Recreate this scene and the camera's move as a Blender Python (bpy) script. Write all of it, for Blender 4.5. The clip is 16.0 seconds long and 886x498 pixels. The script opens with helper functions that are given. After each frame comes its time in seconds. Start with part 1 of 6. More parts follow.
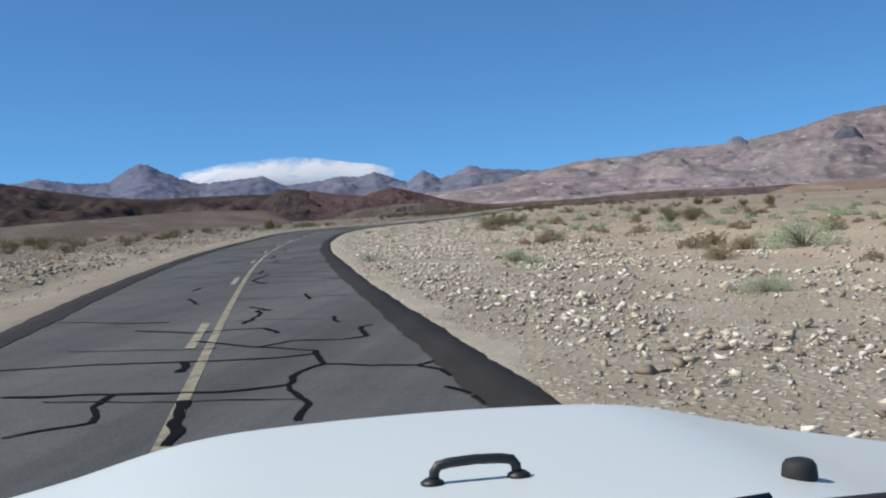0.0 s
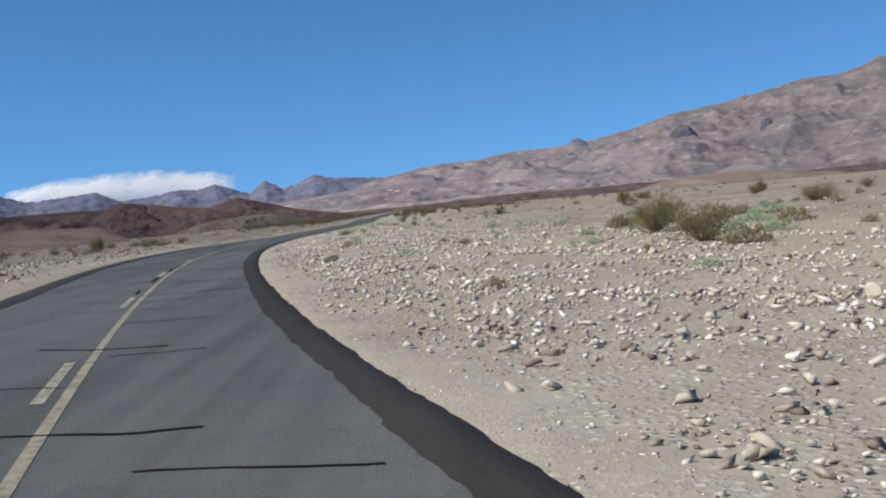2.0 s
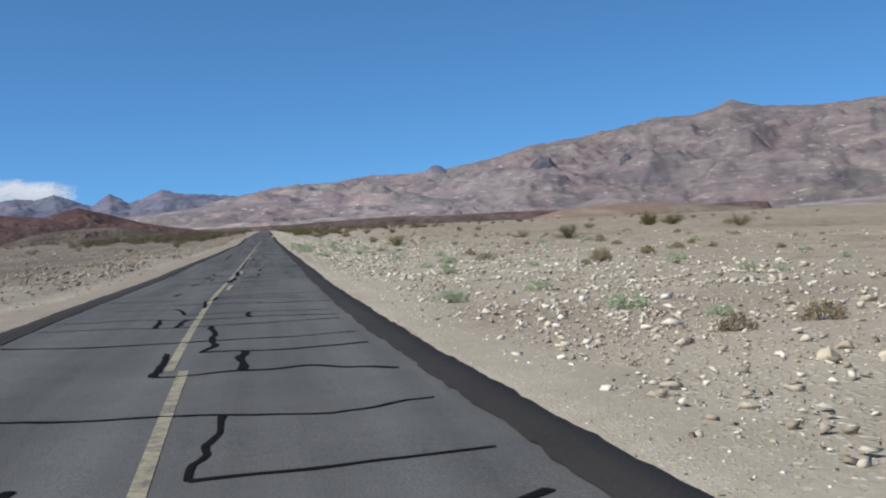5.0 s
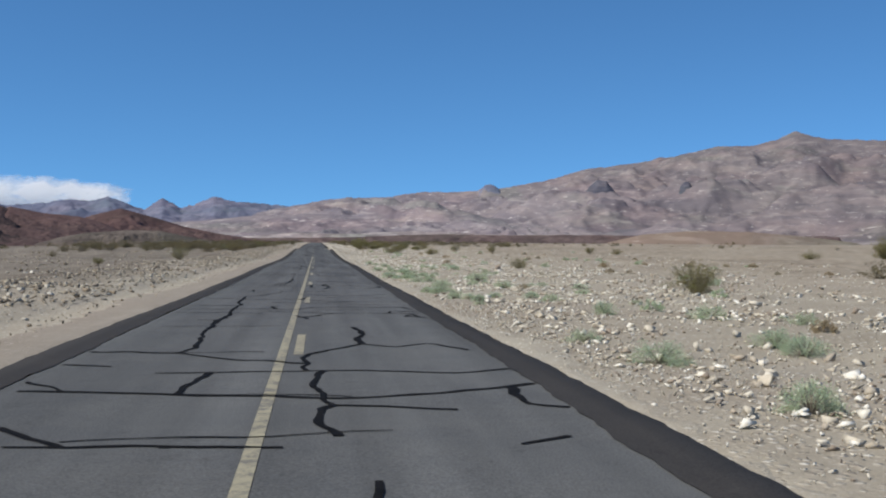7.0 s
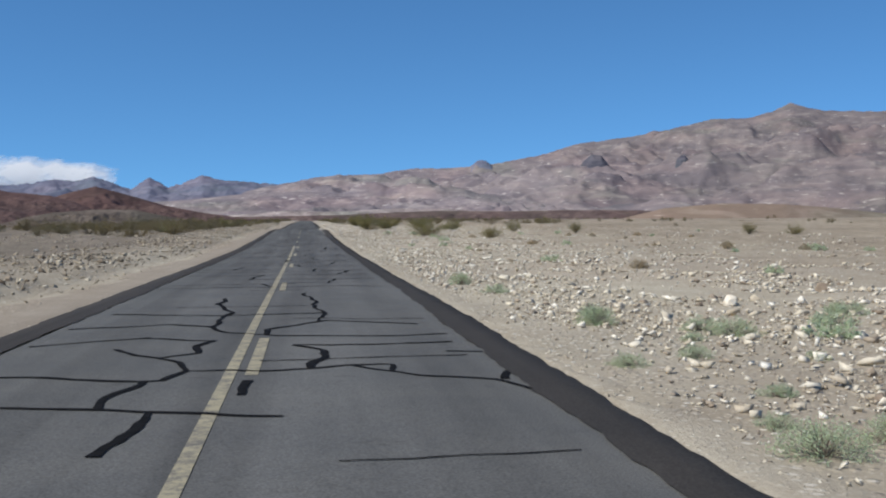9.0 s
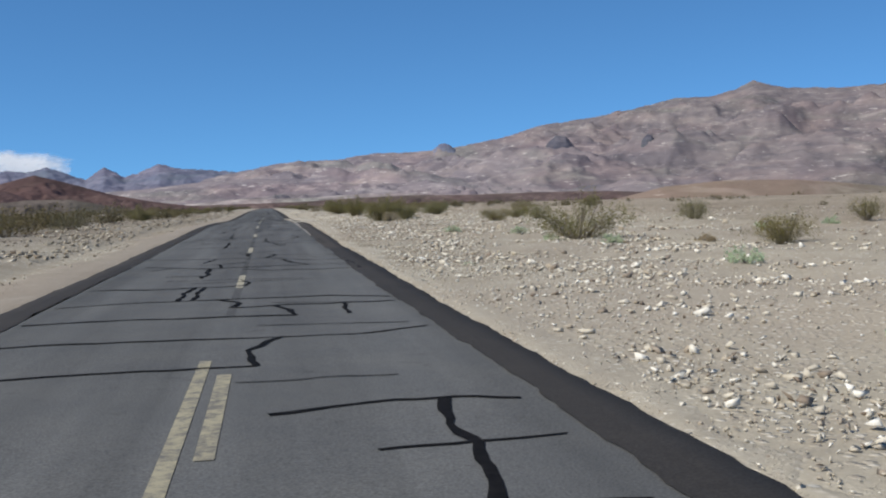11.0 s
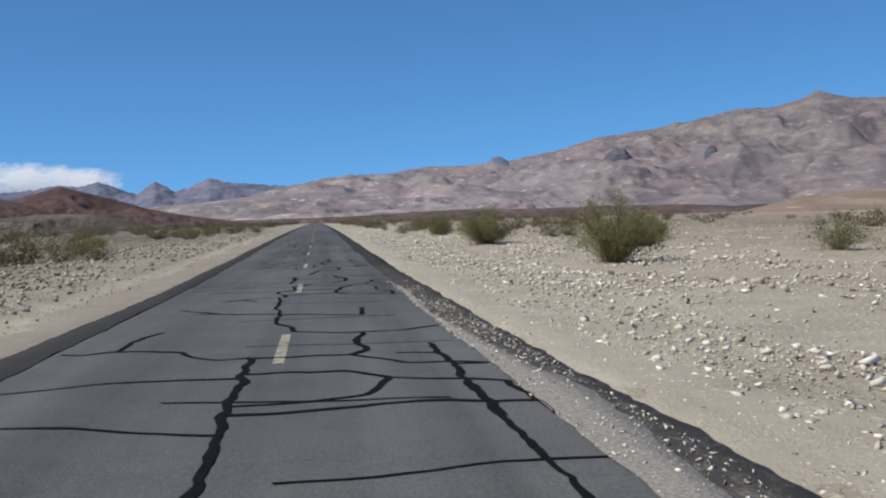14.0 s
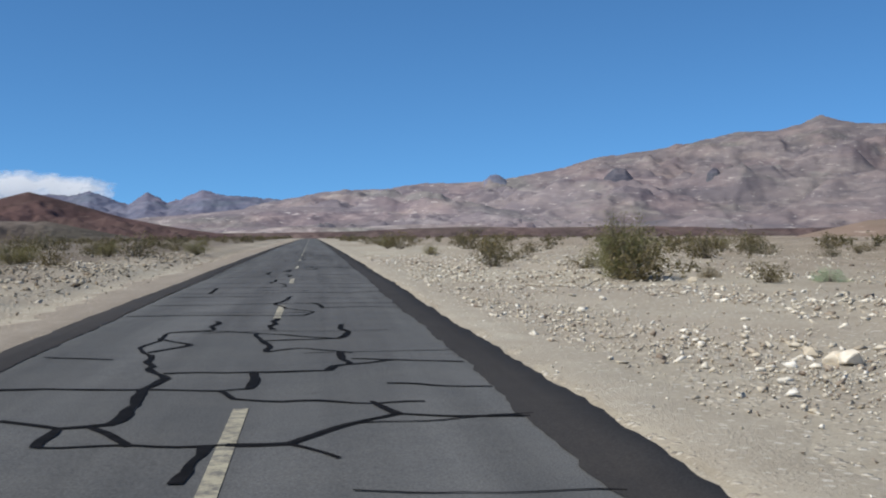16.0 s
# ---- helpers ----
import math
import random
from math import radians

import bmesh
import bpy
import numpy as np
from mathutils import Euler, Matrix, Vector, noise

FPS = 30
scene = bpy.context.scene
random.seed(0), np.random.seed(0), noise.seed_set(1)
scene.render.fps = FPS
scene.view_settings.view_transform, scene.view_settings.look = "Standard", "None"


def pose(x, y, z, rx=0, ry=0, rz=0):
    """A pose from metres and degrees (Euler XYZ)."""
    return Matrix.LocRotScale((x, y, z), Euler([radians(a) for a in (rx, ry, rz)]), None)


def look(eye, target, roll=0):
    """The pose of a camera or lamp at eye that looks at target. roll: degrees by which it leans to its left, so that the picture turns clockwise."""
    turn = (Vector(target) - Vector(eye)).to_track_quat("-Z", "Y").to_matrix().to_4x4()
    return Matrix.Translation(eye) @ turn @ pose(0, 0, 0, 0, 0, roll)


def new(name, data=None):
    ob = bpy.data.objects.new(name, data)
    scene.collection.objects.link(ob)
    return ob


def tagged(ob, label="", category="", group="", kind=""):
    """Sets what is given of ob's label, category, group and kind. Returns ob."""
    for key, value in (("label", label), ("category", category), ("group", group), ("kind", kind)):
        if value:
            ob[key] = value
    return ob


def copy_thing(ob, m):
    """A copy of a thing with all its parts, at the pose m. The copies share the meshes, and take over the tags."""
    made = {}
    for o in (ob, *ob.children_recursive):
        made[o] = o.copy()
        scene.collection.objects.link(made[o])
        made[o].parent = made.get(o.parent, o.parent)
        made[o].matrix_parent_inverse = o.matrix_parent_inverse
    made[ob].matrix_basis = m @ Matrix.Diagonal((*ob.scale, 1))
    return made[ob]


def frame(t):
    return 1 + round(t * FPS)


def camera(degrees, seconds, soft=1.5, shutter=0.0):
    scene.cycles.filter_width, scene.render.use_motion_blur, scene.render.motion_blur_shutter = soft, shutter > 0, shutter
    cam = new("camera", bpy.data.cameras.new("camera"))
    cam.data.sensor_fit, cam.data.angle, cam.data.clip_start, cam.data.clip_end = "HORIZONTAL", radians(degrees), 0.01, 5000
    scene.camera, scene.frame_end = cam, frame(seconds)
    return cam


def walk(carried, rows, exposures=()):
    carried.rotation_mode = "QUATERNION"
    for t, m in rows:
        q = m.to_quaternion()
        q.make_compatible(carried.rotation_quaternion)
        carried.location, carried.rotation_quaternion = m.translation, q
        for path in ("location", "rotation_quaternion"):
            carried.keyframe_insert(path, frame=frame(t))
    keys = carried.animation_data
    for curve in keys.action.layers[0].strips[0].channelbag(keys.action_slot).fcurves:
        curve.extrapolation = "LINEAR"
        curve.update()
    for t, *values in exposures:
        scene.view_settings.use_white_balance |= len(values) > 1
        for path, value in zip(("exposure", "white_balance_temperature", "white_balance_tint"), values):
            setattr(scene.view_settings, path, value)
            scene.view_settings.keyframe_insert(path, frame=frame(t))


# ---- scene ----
cam = camera(44.3, 16.0, soft=2.1)
walk(cam, [
    (0, pose(26.953, 5.813, 2.385, 87.821, 2.899, 6.889)),
    (0.5, pose(23.257, 18.694, 2.288, 86.825, 3.509, 5.629)),
    (0.6, pose(22.534, 21.269, 2.276, 87.146, 3.736, 4.969)),
    (1, pose(19.692, 31.567, 2.241, 88.286, 3.913, 2.467)),
    (1.5, pose(16.200, 44.430, 2.207, 88.476, 4.848, -0.647)),
    (2, pose(13.273, 57.410, 2.082, 87.704, 4.884, -1.372)),
    (2.5, pose(10.507, 70.526, 2.001, 88.813, 5.610, -1.766)),
    (3, pose(8.136, 83.765, 1.966, 89.074, 5.175, -3.226)),
    (3.2, pose(7.295, 89.073, 1.985, 88.142, 4.733, -4.473)),
    (4.25, pose(3.050, 117.700, 1.970, 88.400, 3.600, -7.200)),
    (5.3, pose(0.818, 146.178, 1.818, 88.651, 2.352, -9.555)),
    (5.5, pose(0.643, 151.497, 1.775, 89.204, 2.141, -7.612)),
    (6, pose(0.328, 164.763, 1.702, 89.797, -0.381, -7.064)),
    (6.5, pose(0.265, 178.010, 1.603, 90.778, -0.717, -6.598)),
    (7, pose(0.356, 191.236, 1.516, 89.580, -0.286, -6.635)),
    (7.5, pose(0.422, 204.432, 1.487, 89.025, 0.106, -4.768)),
    (8, pose(0.499, 217.680, 1.404, 87.175, -1.513, -3.629)),
    (8.5, pose(0.599, 231.028, 1.359, 87.033, -1.740, -4.891)),
    (9, pose(0.649, 244.460, 1.325, 88.371, 0.331, -7.149)),
    (9.2, pose(0.669, 249.832, 1.320, 87.654, 0.121, -7.840)),
    (10.25, pose(0.600, 277.900, 1.210, 87.600, 0.900, -8.600)),
    (11.3, pose(0.515, 306.020, 1.141, 87.536, 1.525, -9.277)),
    (11.5, pose(0.499, 311.408, 1.185, 88.257, 1.124, -9.214)),
    (12, pose(0.446, 324.873, 1.274, 89.042, 1.989, -8.903)),
    (12.5, pose(0.424, 338.258, 1.360, 86.886, 1.688, -8.647)),
    (13, pose(0.409, 351.618, 1.447, 88.018, 1.150, -8.481)),
    (13.5, pose(0.456, 365.013, 1.524, 89.415, 0.376, -9.003)),
    (14, pose(0.475, 378.390, 1.429, 88.353, 1.500, -6.570)),
    (14.5, pose(0.481, 391.876, 1.378, 88.018, -0.476, -8.380)),
    (15, pose(0.515, 405.395, 1.324, 88.098, -0.338, -7.710)),
    (15.5, pose(0.560, 418.987, 1.341, 88.110, -0.110, -6.591)),
    (16, pose(0.595, 432.623, 1.396, 89.271, 0.227, -6.893)),
])

# ---- world, sun ----
SUN_FROM = Vector((-0.64, -0.24, 0.73)).normalized()
world = bpy.data.worlds.new("desert_sky")
scene.world = world
world.use_nodes = True
wt = world.node_tree
sky = wt.nodes.new("ShaderNodeTexSky")
sky.sky_type = "NISHITA"
sky.sun_disc = False
sky.sun_elevation = math.asin(SUN_FROM.z)
sky.sun_rotation = math.atan2(SUN_FROM.x, SUN_FROM.y)
sky.altitude = 3000
sky.air_density = 1.0
sky.dust_density = 0.0
sky.ozone_density = 6.0
lift = wt.nodes.new("ShaderNodeVectorMath")
lift.operation = "ADD"
lift.inputs[1].default_value = (0, 0, 0.10)
wc = wt.nodes.new("ShaderNodeTexCoord")
wt.links.new(wc.outputs["Generated"], lift.inputs[0])
wt.links.new(lift.outputs[0], sky.inputs[0])
deep = wt.nodes.new("ShaderNodeMix")
deep.data_type, deep.blend_type = "RGBA", "MULTIPLY"
deep.inputs[0].default_value = 1.0
deep.inputs[7].default_value = (0.66, 1.0, 1.09, 1)
wt.links.new(sky.outputs[0], deep.inputs[6])
wt.links.new(deep.outputs[2], wt.nodes["Background"].inputs[0])
wt.nodes["Background"].inputs[1].default_value = 0.128
sun = new("sun", bpy.data.lights.new("sun", "SUN"))
sun.data.energy = 4.8
sun.data.angle = radians(0.53)
sun.data.color = (1.0, 0.95, 0.86)
sun.matrix_world = look(SUN_FROM * 100, (0, 0, 0))


# ---- materials ----
def material(name, rough=0.9, metal=0.0, spec=0.3):
    m = bpy.data.materials.new(name)
    m.use_nodes = True
    b = m.node_tree.nodes["Principled BSDF"]
    b.inputs["Roughness"].default_value = rough
    b.inputs["Metallic"].default_value = metal
    b.inputs["Specular IOR Level"].default_value = spec
    return m, m.node_tree, b


def node(tree, kind, **values):
    n = tree.nodes.new(kind)
    for key, value in values.items():
        n.inputs[key.replace("_", " ")].default_value = value
    return n


def place(tree, scale=(1, 1, 1)):
    """World-sized coordinates, stretched."""
    c = tree.nodes.new("ShaderNodeNewGeometry")
    m = tree.nodes.new("ShaderNodeMapping")
    m.inputs["Scale"].default_value = scale
    tree.links.new(c.outputs["Position"], m.inputs["Vector"])
    return m.outputs["Vector"]


def grain(tree, vec, scale, detail=4.0, rough=0.6, warp=0.0):
    n = node(tree, "ShaderNodeTexNoise", Scale=scale, Detail=detail, Roughness=rough, Distortion=warp)
    tree.links.new(vec, n.inputs["Vector"])
    return n.outputs["Fac"]


def ramp(tree, fac, *stops):
    r = tree.nodes.new("ShaderNodeValToRGB")
    while len(r.color_ramp.elements) < len(stops):
        r.color_ramp.elements.new(0.5)
    for e, (p, c) in zip(r.color_ramp.elements, stops):
        e.position, e.color = p, (*c, 1)
    tree.links.new(fac, r.inputs[0])
    return r.outputs[0]


def blend(tree, fac, a, b, how="MIX"):
    n = tree.nodes.new("ShaderNodeMix")
    n.data_type = "RGBA"
    n.blend_type = how
    for value, k in ((fac, 0), (a, 6), (b, 7)):
        if isinstance(value, (int, float)):
            n.inputs[k].default_value = value
        elif isinstance(value, tuple):
            n.inputs[k].default_value = (*value, 1)
        else:
            tree.links.new(value, n.inputs[k])
    return n.outputs[2]


def relief(tree, bsdf, height, strength, distance):
    n = node(tree, "ShaderNodeBump", Strength=strength, Distance=distance)
    tree.links.new(height, n.inputs["Height"])
    tree.links.new(n.outputs[0], bsdf.inputs["Normal"])


def colour(tree, bsdf, socket):
    tree.links.new(socket, bsdf.inputs["Base Color"])


def scalar(tree, how, a, b):
    n = tree.nodes.new("ShaderNodeMath")
    n.operation = how
    for k, value in enumerate((a, b)):
        if isinstance(value, (int, float)):
            n.inputs[k].default_value = value
        else:
            tree.links.new(value, n.inputs[k])
    return n.outputs[0]


def island_value(tree):
    return tree.nodes.new("ShaderNodeNewGeometry").outputs["Random Per Island"]


def object_value(tree):
    return tree.nodes.new("ShaderNodeObjectInfo").outputs["Random"]


def asphalt_material(name, dark, light, patch):
    m, t, b = material(name, 0.95, 0, 0.12)
    v = place(t)
    long = place(t, (0.55, 0.03, 0.3))
    fine = grain(t, v, 60, 3)
    c = ramp(t, fine, (0.3, dark), (0.7, light))
    c = blend(t, ramp(t, grain(t, long, 1.6, 3), (0.4, (0, 0, 0)), (0.62, (1, 1, 1))), c, patch, "MULTIPLY")
    track = grain(t, place(t, (1.1, 0.02, 0.3)), 1.7, 4, 0.6)
    c = blend(t, ramp(t, track, (0.42, (0, 0, 0)), (0.66, (0.6, 0.6, 0.6))), c, (1.25, 1.25, 1.25), "MULTIPLY")
    c = blend(t, ramp(t, track, (0.3, (0.5, 0.5, 0.5)), (0.42, (0, 0, 0))), c, (0.75, 0.75, 0.75), "MULTIPLY")
    spots = grain(t, v, 2.6, 6, 0.75)
    c = blend(t, ramp(t, spots, (0.6, (0, 0, 0)), (0.68, (0.6, 0.6, 0.6))), c, (0.7, 0.69, 0.68), "MULTIPLY")
    c = blend(t, ramp(t, grain(t, v, 0.8, 5, 0.7), (0.35, (0, 0, 0)), (0.7, (0.8, 0.8, 0.8))), c, (1.28, 1.25, 1.2), "MULTIPLY")
    colour(t, b, c)
    relief(t, b, fine, 0.35, 0.006)
    return m


ASPHALT = asphalt_material("asphalt", (0.065, 0.0665, 0.0665), (0.128, 0.130, 0.1295), (0.78, 0.78, 0.78))
EDGE = asphalt_material("fresh_asphalt", (0.026, 0.0245, 0.0235), (0.052, 0.048, 0.045), (0.85, 0.85, 0.85))


def tar_material():
    m, t, b = material("tar", 0.9, 0, 0.06)
    colour(t, b, ramp(t, grain(t, place(t), 9, 3), (0.3, (0.005, 0.005, 0.005)), (0.75, (0.013, 0.012, 0.012))))
    return m


TAR = tar_material()
OLD = asphalt_material("old_line_trace", (0.047, 0.048, 0.048), (0.092, 0.093, 0.092), (0.85, 0.85, 0.85))


def paint_material(name, main):
    m, t, b = material(name, 0.8, 0, 0.3)
    v = place(t)
    worn = ramp(t, grain(t, v, 6, 7, 0.8), (0.45, (0.08, 0.08, 0.08)), (0.62, (0.95, 0.95, 0.95)))
    c = blend(t, worn, blend(t, grain(t, v, 1.3), main, tuple(x * 0.72 for x in main)), (0.1, 0.095, 0.09))
    colour(t, b, c)
    return m


YELLOW = paint_material("yellow_road_paint", (0.385, 0.345, 0.23))
PALE = paint_material("faded_road_paint", (0.45, 0.41, 0.29))


def soil(t, v):
    """Pale sandy soil with browner patches."""
    big = grain(t, v, 0.05, 6, 0.6)
    mid = grain(t, v, 0.6, 6, 0.65)
    c = ramp(t, mid, (0.3, (0.318, 0.279, 0.212)), (0.5, (0.402, 0.360, 0.278)), (0.72, (0.484, 0.440, 0.345)))
    c = blend(t, ramp(t, big, (0.42, (0, 0, 0)), (0.62, (0.75, 0.75, 0.75))), c, (0.36, 0.305, 0.235))
    return c


def pebbles(t, v, c, sown):
    """Pebbles and grit bedded in a soil, as thick as sown says."""
    vor = t.nodes.new("ShaderNodeTexVoronoi")
    vor.inputs["Scale"].default_value = 9.0
    t.links.new(v, vor.inputs["Vector"])
    peb = ramp(t, vor.outputs["Distance"], (0.2, (1, 1, 1)), (0.38, (0, 0, 0)))
    stone = ramp(t, vor.outputs["Color"], (0.2, (0.36, 0.305, 0.245)), (0.45, (0.49, 0.43, 0.345)), (0.62, (0.62, 0.565, 0.47)), (0.85, (0.86, 0.81, 0.71)))
    c = blend(t, scalar(t, "MULTIPLY", peb, sown), c, stone)
    vor2 = t.nodes.new("ShaderNodeTexVoronoi")
    vor2.inputs["Scale"].default_value = 24.0
    t.links.new(v, vor2.inputs["Vector"])
    grit = ramp(t, vor2.outputs["Distance"], (0.15, (1, 1, 1)), (0.35, (0, 0, 0)))
    c = blend(t, scalar(t, "MULTIPLY", grit, scalar(t, "MULTIPLY", sown, 0.7)), c, ramp(t, vor2.outputs["Color"], (0.2, (0.34, 0.295, 0.25)), (0.7, (0.64, 0.585, 0.50))))
    return c, peb


def ground_material():
    m, t, b = material("desert_ground", 0.95, 0, 0.15)
    v = place(t)
    fine = grain(t, v, 14, 5, 0.7)
    c = soil(t, v)
    away = t.nodes.new("ShaderNodeSeparateXYZ")
    t.links.new(v, away.inputs[0])
    beside = t.nodes.new("ShaderNodeAttribute")
    beside.attribute_name = "beside"
    east, north = beside.outputs["Fac"], away.outputs[1]

    def reach(value, start, length):
        n = node(t, "ShaderNodeMapRange", From_Min=start, From_Max=start + length)
        t.links.new(value, n.inputs["Value"])
        return n.outputs[0]

    clumps = grain(t, v, 0.75, 7, 0.72, 0.5)
    # weathered brown plain to the west, warm dry wash inside the bend
    patchy = scalar(t, "ADD", scalar(t, "MULTIPLY", grain(t, v, 0.12, 5, 0.65), 0.9), 0.35)
    c = blend(t, scalar(t, "MULTIPLY", reach(east, -4.9, -5.0), patchy), c, ramp(t, clumps, (0.36, (0.078, 0.063, 0.047)), (0.48, (0.128, 0.104, 0.081)), (0.64, (0.235, 0.20, 0.162))))
    c = blend(t, scalar(t, "MULTIPLY", reach(east, 8.0, 20.0), scalar(t, "MULTIPLY", patchy, 0.95)), c, ramp(t, clumps, (0.36, (0.155, 0.120, 0.082)), (0.48, (0.262, 0.208, 0.147)), (0.64, (0.42, 0.355, 0.265))))
    wash = scalar(t, "MULTIPLY", reach(east, 6.5, 9.0), reach(north, 120.0, -60.0))
    c = blend(t, scalar(t, "MULTIPLY", wash, patchy), c, (0.50, 0.395, 0.285))
    # broad patches of darker desert pavement and paler washes
    wide = grain(t, place(t, (1.0, 0.45, 1)), 0.035, 6, 0.62, 1.2)
    c = blend(t, 1.0, c, ramp(t, wide, (0.36, (0.80, 0.775, 0.75)), (0.50, (1, 1, 1)), (0.64, (1.12, 1.12, 1.11))), "MULTIPLY")
    # pebbles bedded in the soil, fewer on the western plain and in sandy patches
    sown = scalar(t, "MULTIPLY", ramp(t, grain(t, v, 0.28, 5, 0.65), (0.38, (0.4, 0.4, 0.4)), (0.58, (0.85, 0.85, 0.85))), scalar(t, "SUBTRACT", 1.0, scalar(t, "MULTIPLY", reach(east, -4.9, -5.0), 0.65)))
    c, peb = pebbles(t, v, c, sown)
    c = blend(t, 0.5, c, ramp(t, fine, (0.3, (0.55, 0.55, 0.55)), (0.7, (1, 1, 1))), "MULTIPLY")
    colour(t, b, c)
    relief(t, b, scalar(t, "ADD", fine, scalar(t, "MULTIPLY", peb, 1.2)), 0.5, 0.05)
    return m


GROUND = ground_material()


def sand_material(name, tone):
    m, t, b = material(name, 0.95, 0, 0.15)
    v = place(t)
    streak = grain(t, place(t, (1.6, 0.12, 1)), 1.4, 4)
    fine = grain(t, v, 22, 5, 0.75)
    c = ramp(t, streak, (0.3, (0.378, 0.336, 0.266)), (0.7, (0.468, 0.424, 0.340)))
    c = blend(t, 0.55, c, ramp(t, fine, (0.35, (0.6, 0.58, 0.55)), (0.62, (1, 1, 1))), "MULTIPLY")
    vor = t.nodes.new("ShaderNodeTexVoronoi")
    vor.inputs["Scale"].default_value = 19.0
    t.links.new(v, vor.inputs["Vector"])
    peb = ramp(t, vor.outputs["Distance"], (0.16, (1, 1, 1)), (0.34, (0, 0, 0)))
    peb = scalar(t, "MULTIPLY", peb, ramp(t, grain(t, v, 1.1, 4), (0.36, (0.15, 0.15, 0.15)), (0.58, (1, 1, 1))))
    c = blend(t, scalar(t, "MULTIPLY", peb, 0.8), c, ramp(t, vor.outputs["Color"], (0.2, (0.2, 0.17, 0.14)), (0.5, (0.42, 0.375, 0.30)), (0.8, (0.72, 0.67, 0.57))))
    c = blend(t, ramp(t, grain(t, v, 0.9, 6, 0.7, 0.6), (0.42, (0, 0, 0)), (0.62, (0.55, 0.55, 0.55))), c, (0.315, 0.270, 0.205))
    # towards its outer rim the sand gives way to the stony soil
    rim = t.nodes.new("ShaderNodeAttribute")
    rim.attribute_name = "rim"
    stony = pebbles(t, v, soil(t, v), 0.6)[0]
    stony = blend(t, 0.5, stony, ramp(t, grain(t, v, 14, 5, 0.7), (0.3, (0.55, 0.55, 0.55)), (0.7, (1, 1, 1))), "MULTIPLY")
    edge = scalar(t, "ADD", rim.outputs["Fac"], scalar(t, "MULTIPLY", grain(t, v, 1.3, 5, 0.7), 0.9))
    c = blend(t, ramp(t, scalar(t, "MULTIPLY", edge, 0.65), (0.48, (0, 0, 0)), (0.78, (1, 1, 1))), c, stony)
    c = blend(t, 1.0, c, tone, "MULTIPLY")
    colour(t, b, c)
    relief(t, b, scalar(t, "ADD", fine, peb), 0.5, 0.03)
    return m


SAND = sand_material("sandy_shoulder", (1, 1, 1))
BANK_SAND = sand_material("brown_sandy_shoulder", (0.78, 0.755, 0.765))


def dust_material():
    m, t, b = material("gritty_dust", 0.95, 0, 0.15)
    fine = grain(t, place(t), 30, 5, 0.75)
    colour(t, b, ramp(t, fine, (0.35, (0.15, 0.137, 0.122)), (0.5, (0.27, 0.245, 0.21)), (0.68, (0.43, 0.39, 0.335))))
    relief(t, b, fine, 0.5, 0.02)
    return m


DUST = dust_material()


def crumbling_material():
    m, t, b = material("crumbling_asphalt_edge", 0.95, 0, 0.1)
    v = place(t)
    fine = grain(t, v, 34, 4, 0.7)
    c = ramp(t, fine, (0.3, (0.042, 0.038, 0.035)), (0.7, (0.082, 0.074, 0.067)))
    sandy = ramp(t, grain(t, place(t, (1, 0.35, 1)), 8.0, 8, 0.85, 0.4), (0.50, (0, 0, 0)), (0.62, (0.6, 0.6, 0.6)))
    split = t.nodes.new("ShaderNodeSeparateXYZ")
    t.links.new(v, split.inputs[0])
    for start, end in ((348.0, 366.0), (414.0, 398.0)):
        n = node(t, "ShaderNodeMapRange", From_Min=start, From_Max=end)
        t.links.new(split.outputs[1], n.inputs["Value"])
        sandy = scalar(t, "MULTIPLY", sandy, n.outputs[0])
    c = blend(t, sandy, c, ramp(t, fine, (0.35, (0.12, 0.108, 0.095)), (0.65, (0.36, 0.325, 0.27))))
    colour(t, b, c)
    relief(t, b, fine, 0.7, 0.02)
    return m


CRUMBLE = crumbling_material()


def stone_material(name, per, tone=1.0):
    m, t, b = material(name, 0.95, 0, 0.08)
    v = place(t)
    c = ramp(t, per(t), (0.0, (0.24, 0.19, 0.145)), (0.14, (0.42, 0.355, 0.275)), (0.4, (0.56, 0.50, 0.395)), (0.7, (0.72, 0.66, 0.54)), (1.0, (0.90, 0.86, 0.76)))
    c = blend(t, 0.6, c, ramp(t, grain(t, v, 12, 5), (0.3, (0.62, 0.6, 0.57)), (0.7, (1, 1, 1))), "MULTIPLY")
    colour(t, b, c)
    if tone < 1:
        colour(t, b, blend(t, 1.0, c, (tone, tone * 0.97, tone * 0.93), "MULTIPLY"))
    relief(t, b, grain(t, v, 25, 4), 0.5, 0.02)
    return m


STONES = stone_material("gravel_stone", island_value)
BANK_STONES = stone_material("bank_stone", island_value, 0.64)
ROCK = stone_material("rock", object_value, 0.95)
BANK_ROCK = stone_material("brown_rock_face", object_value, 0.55)


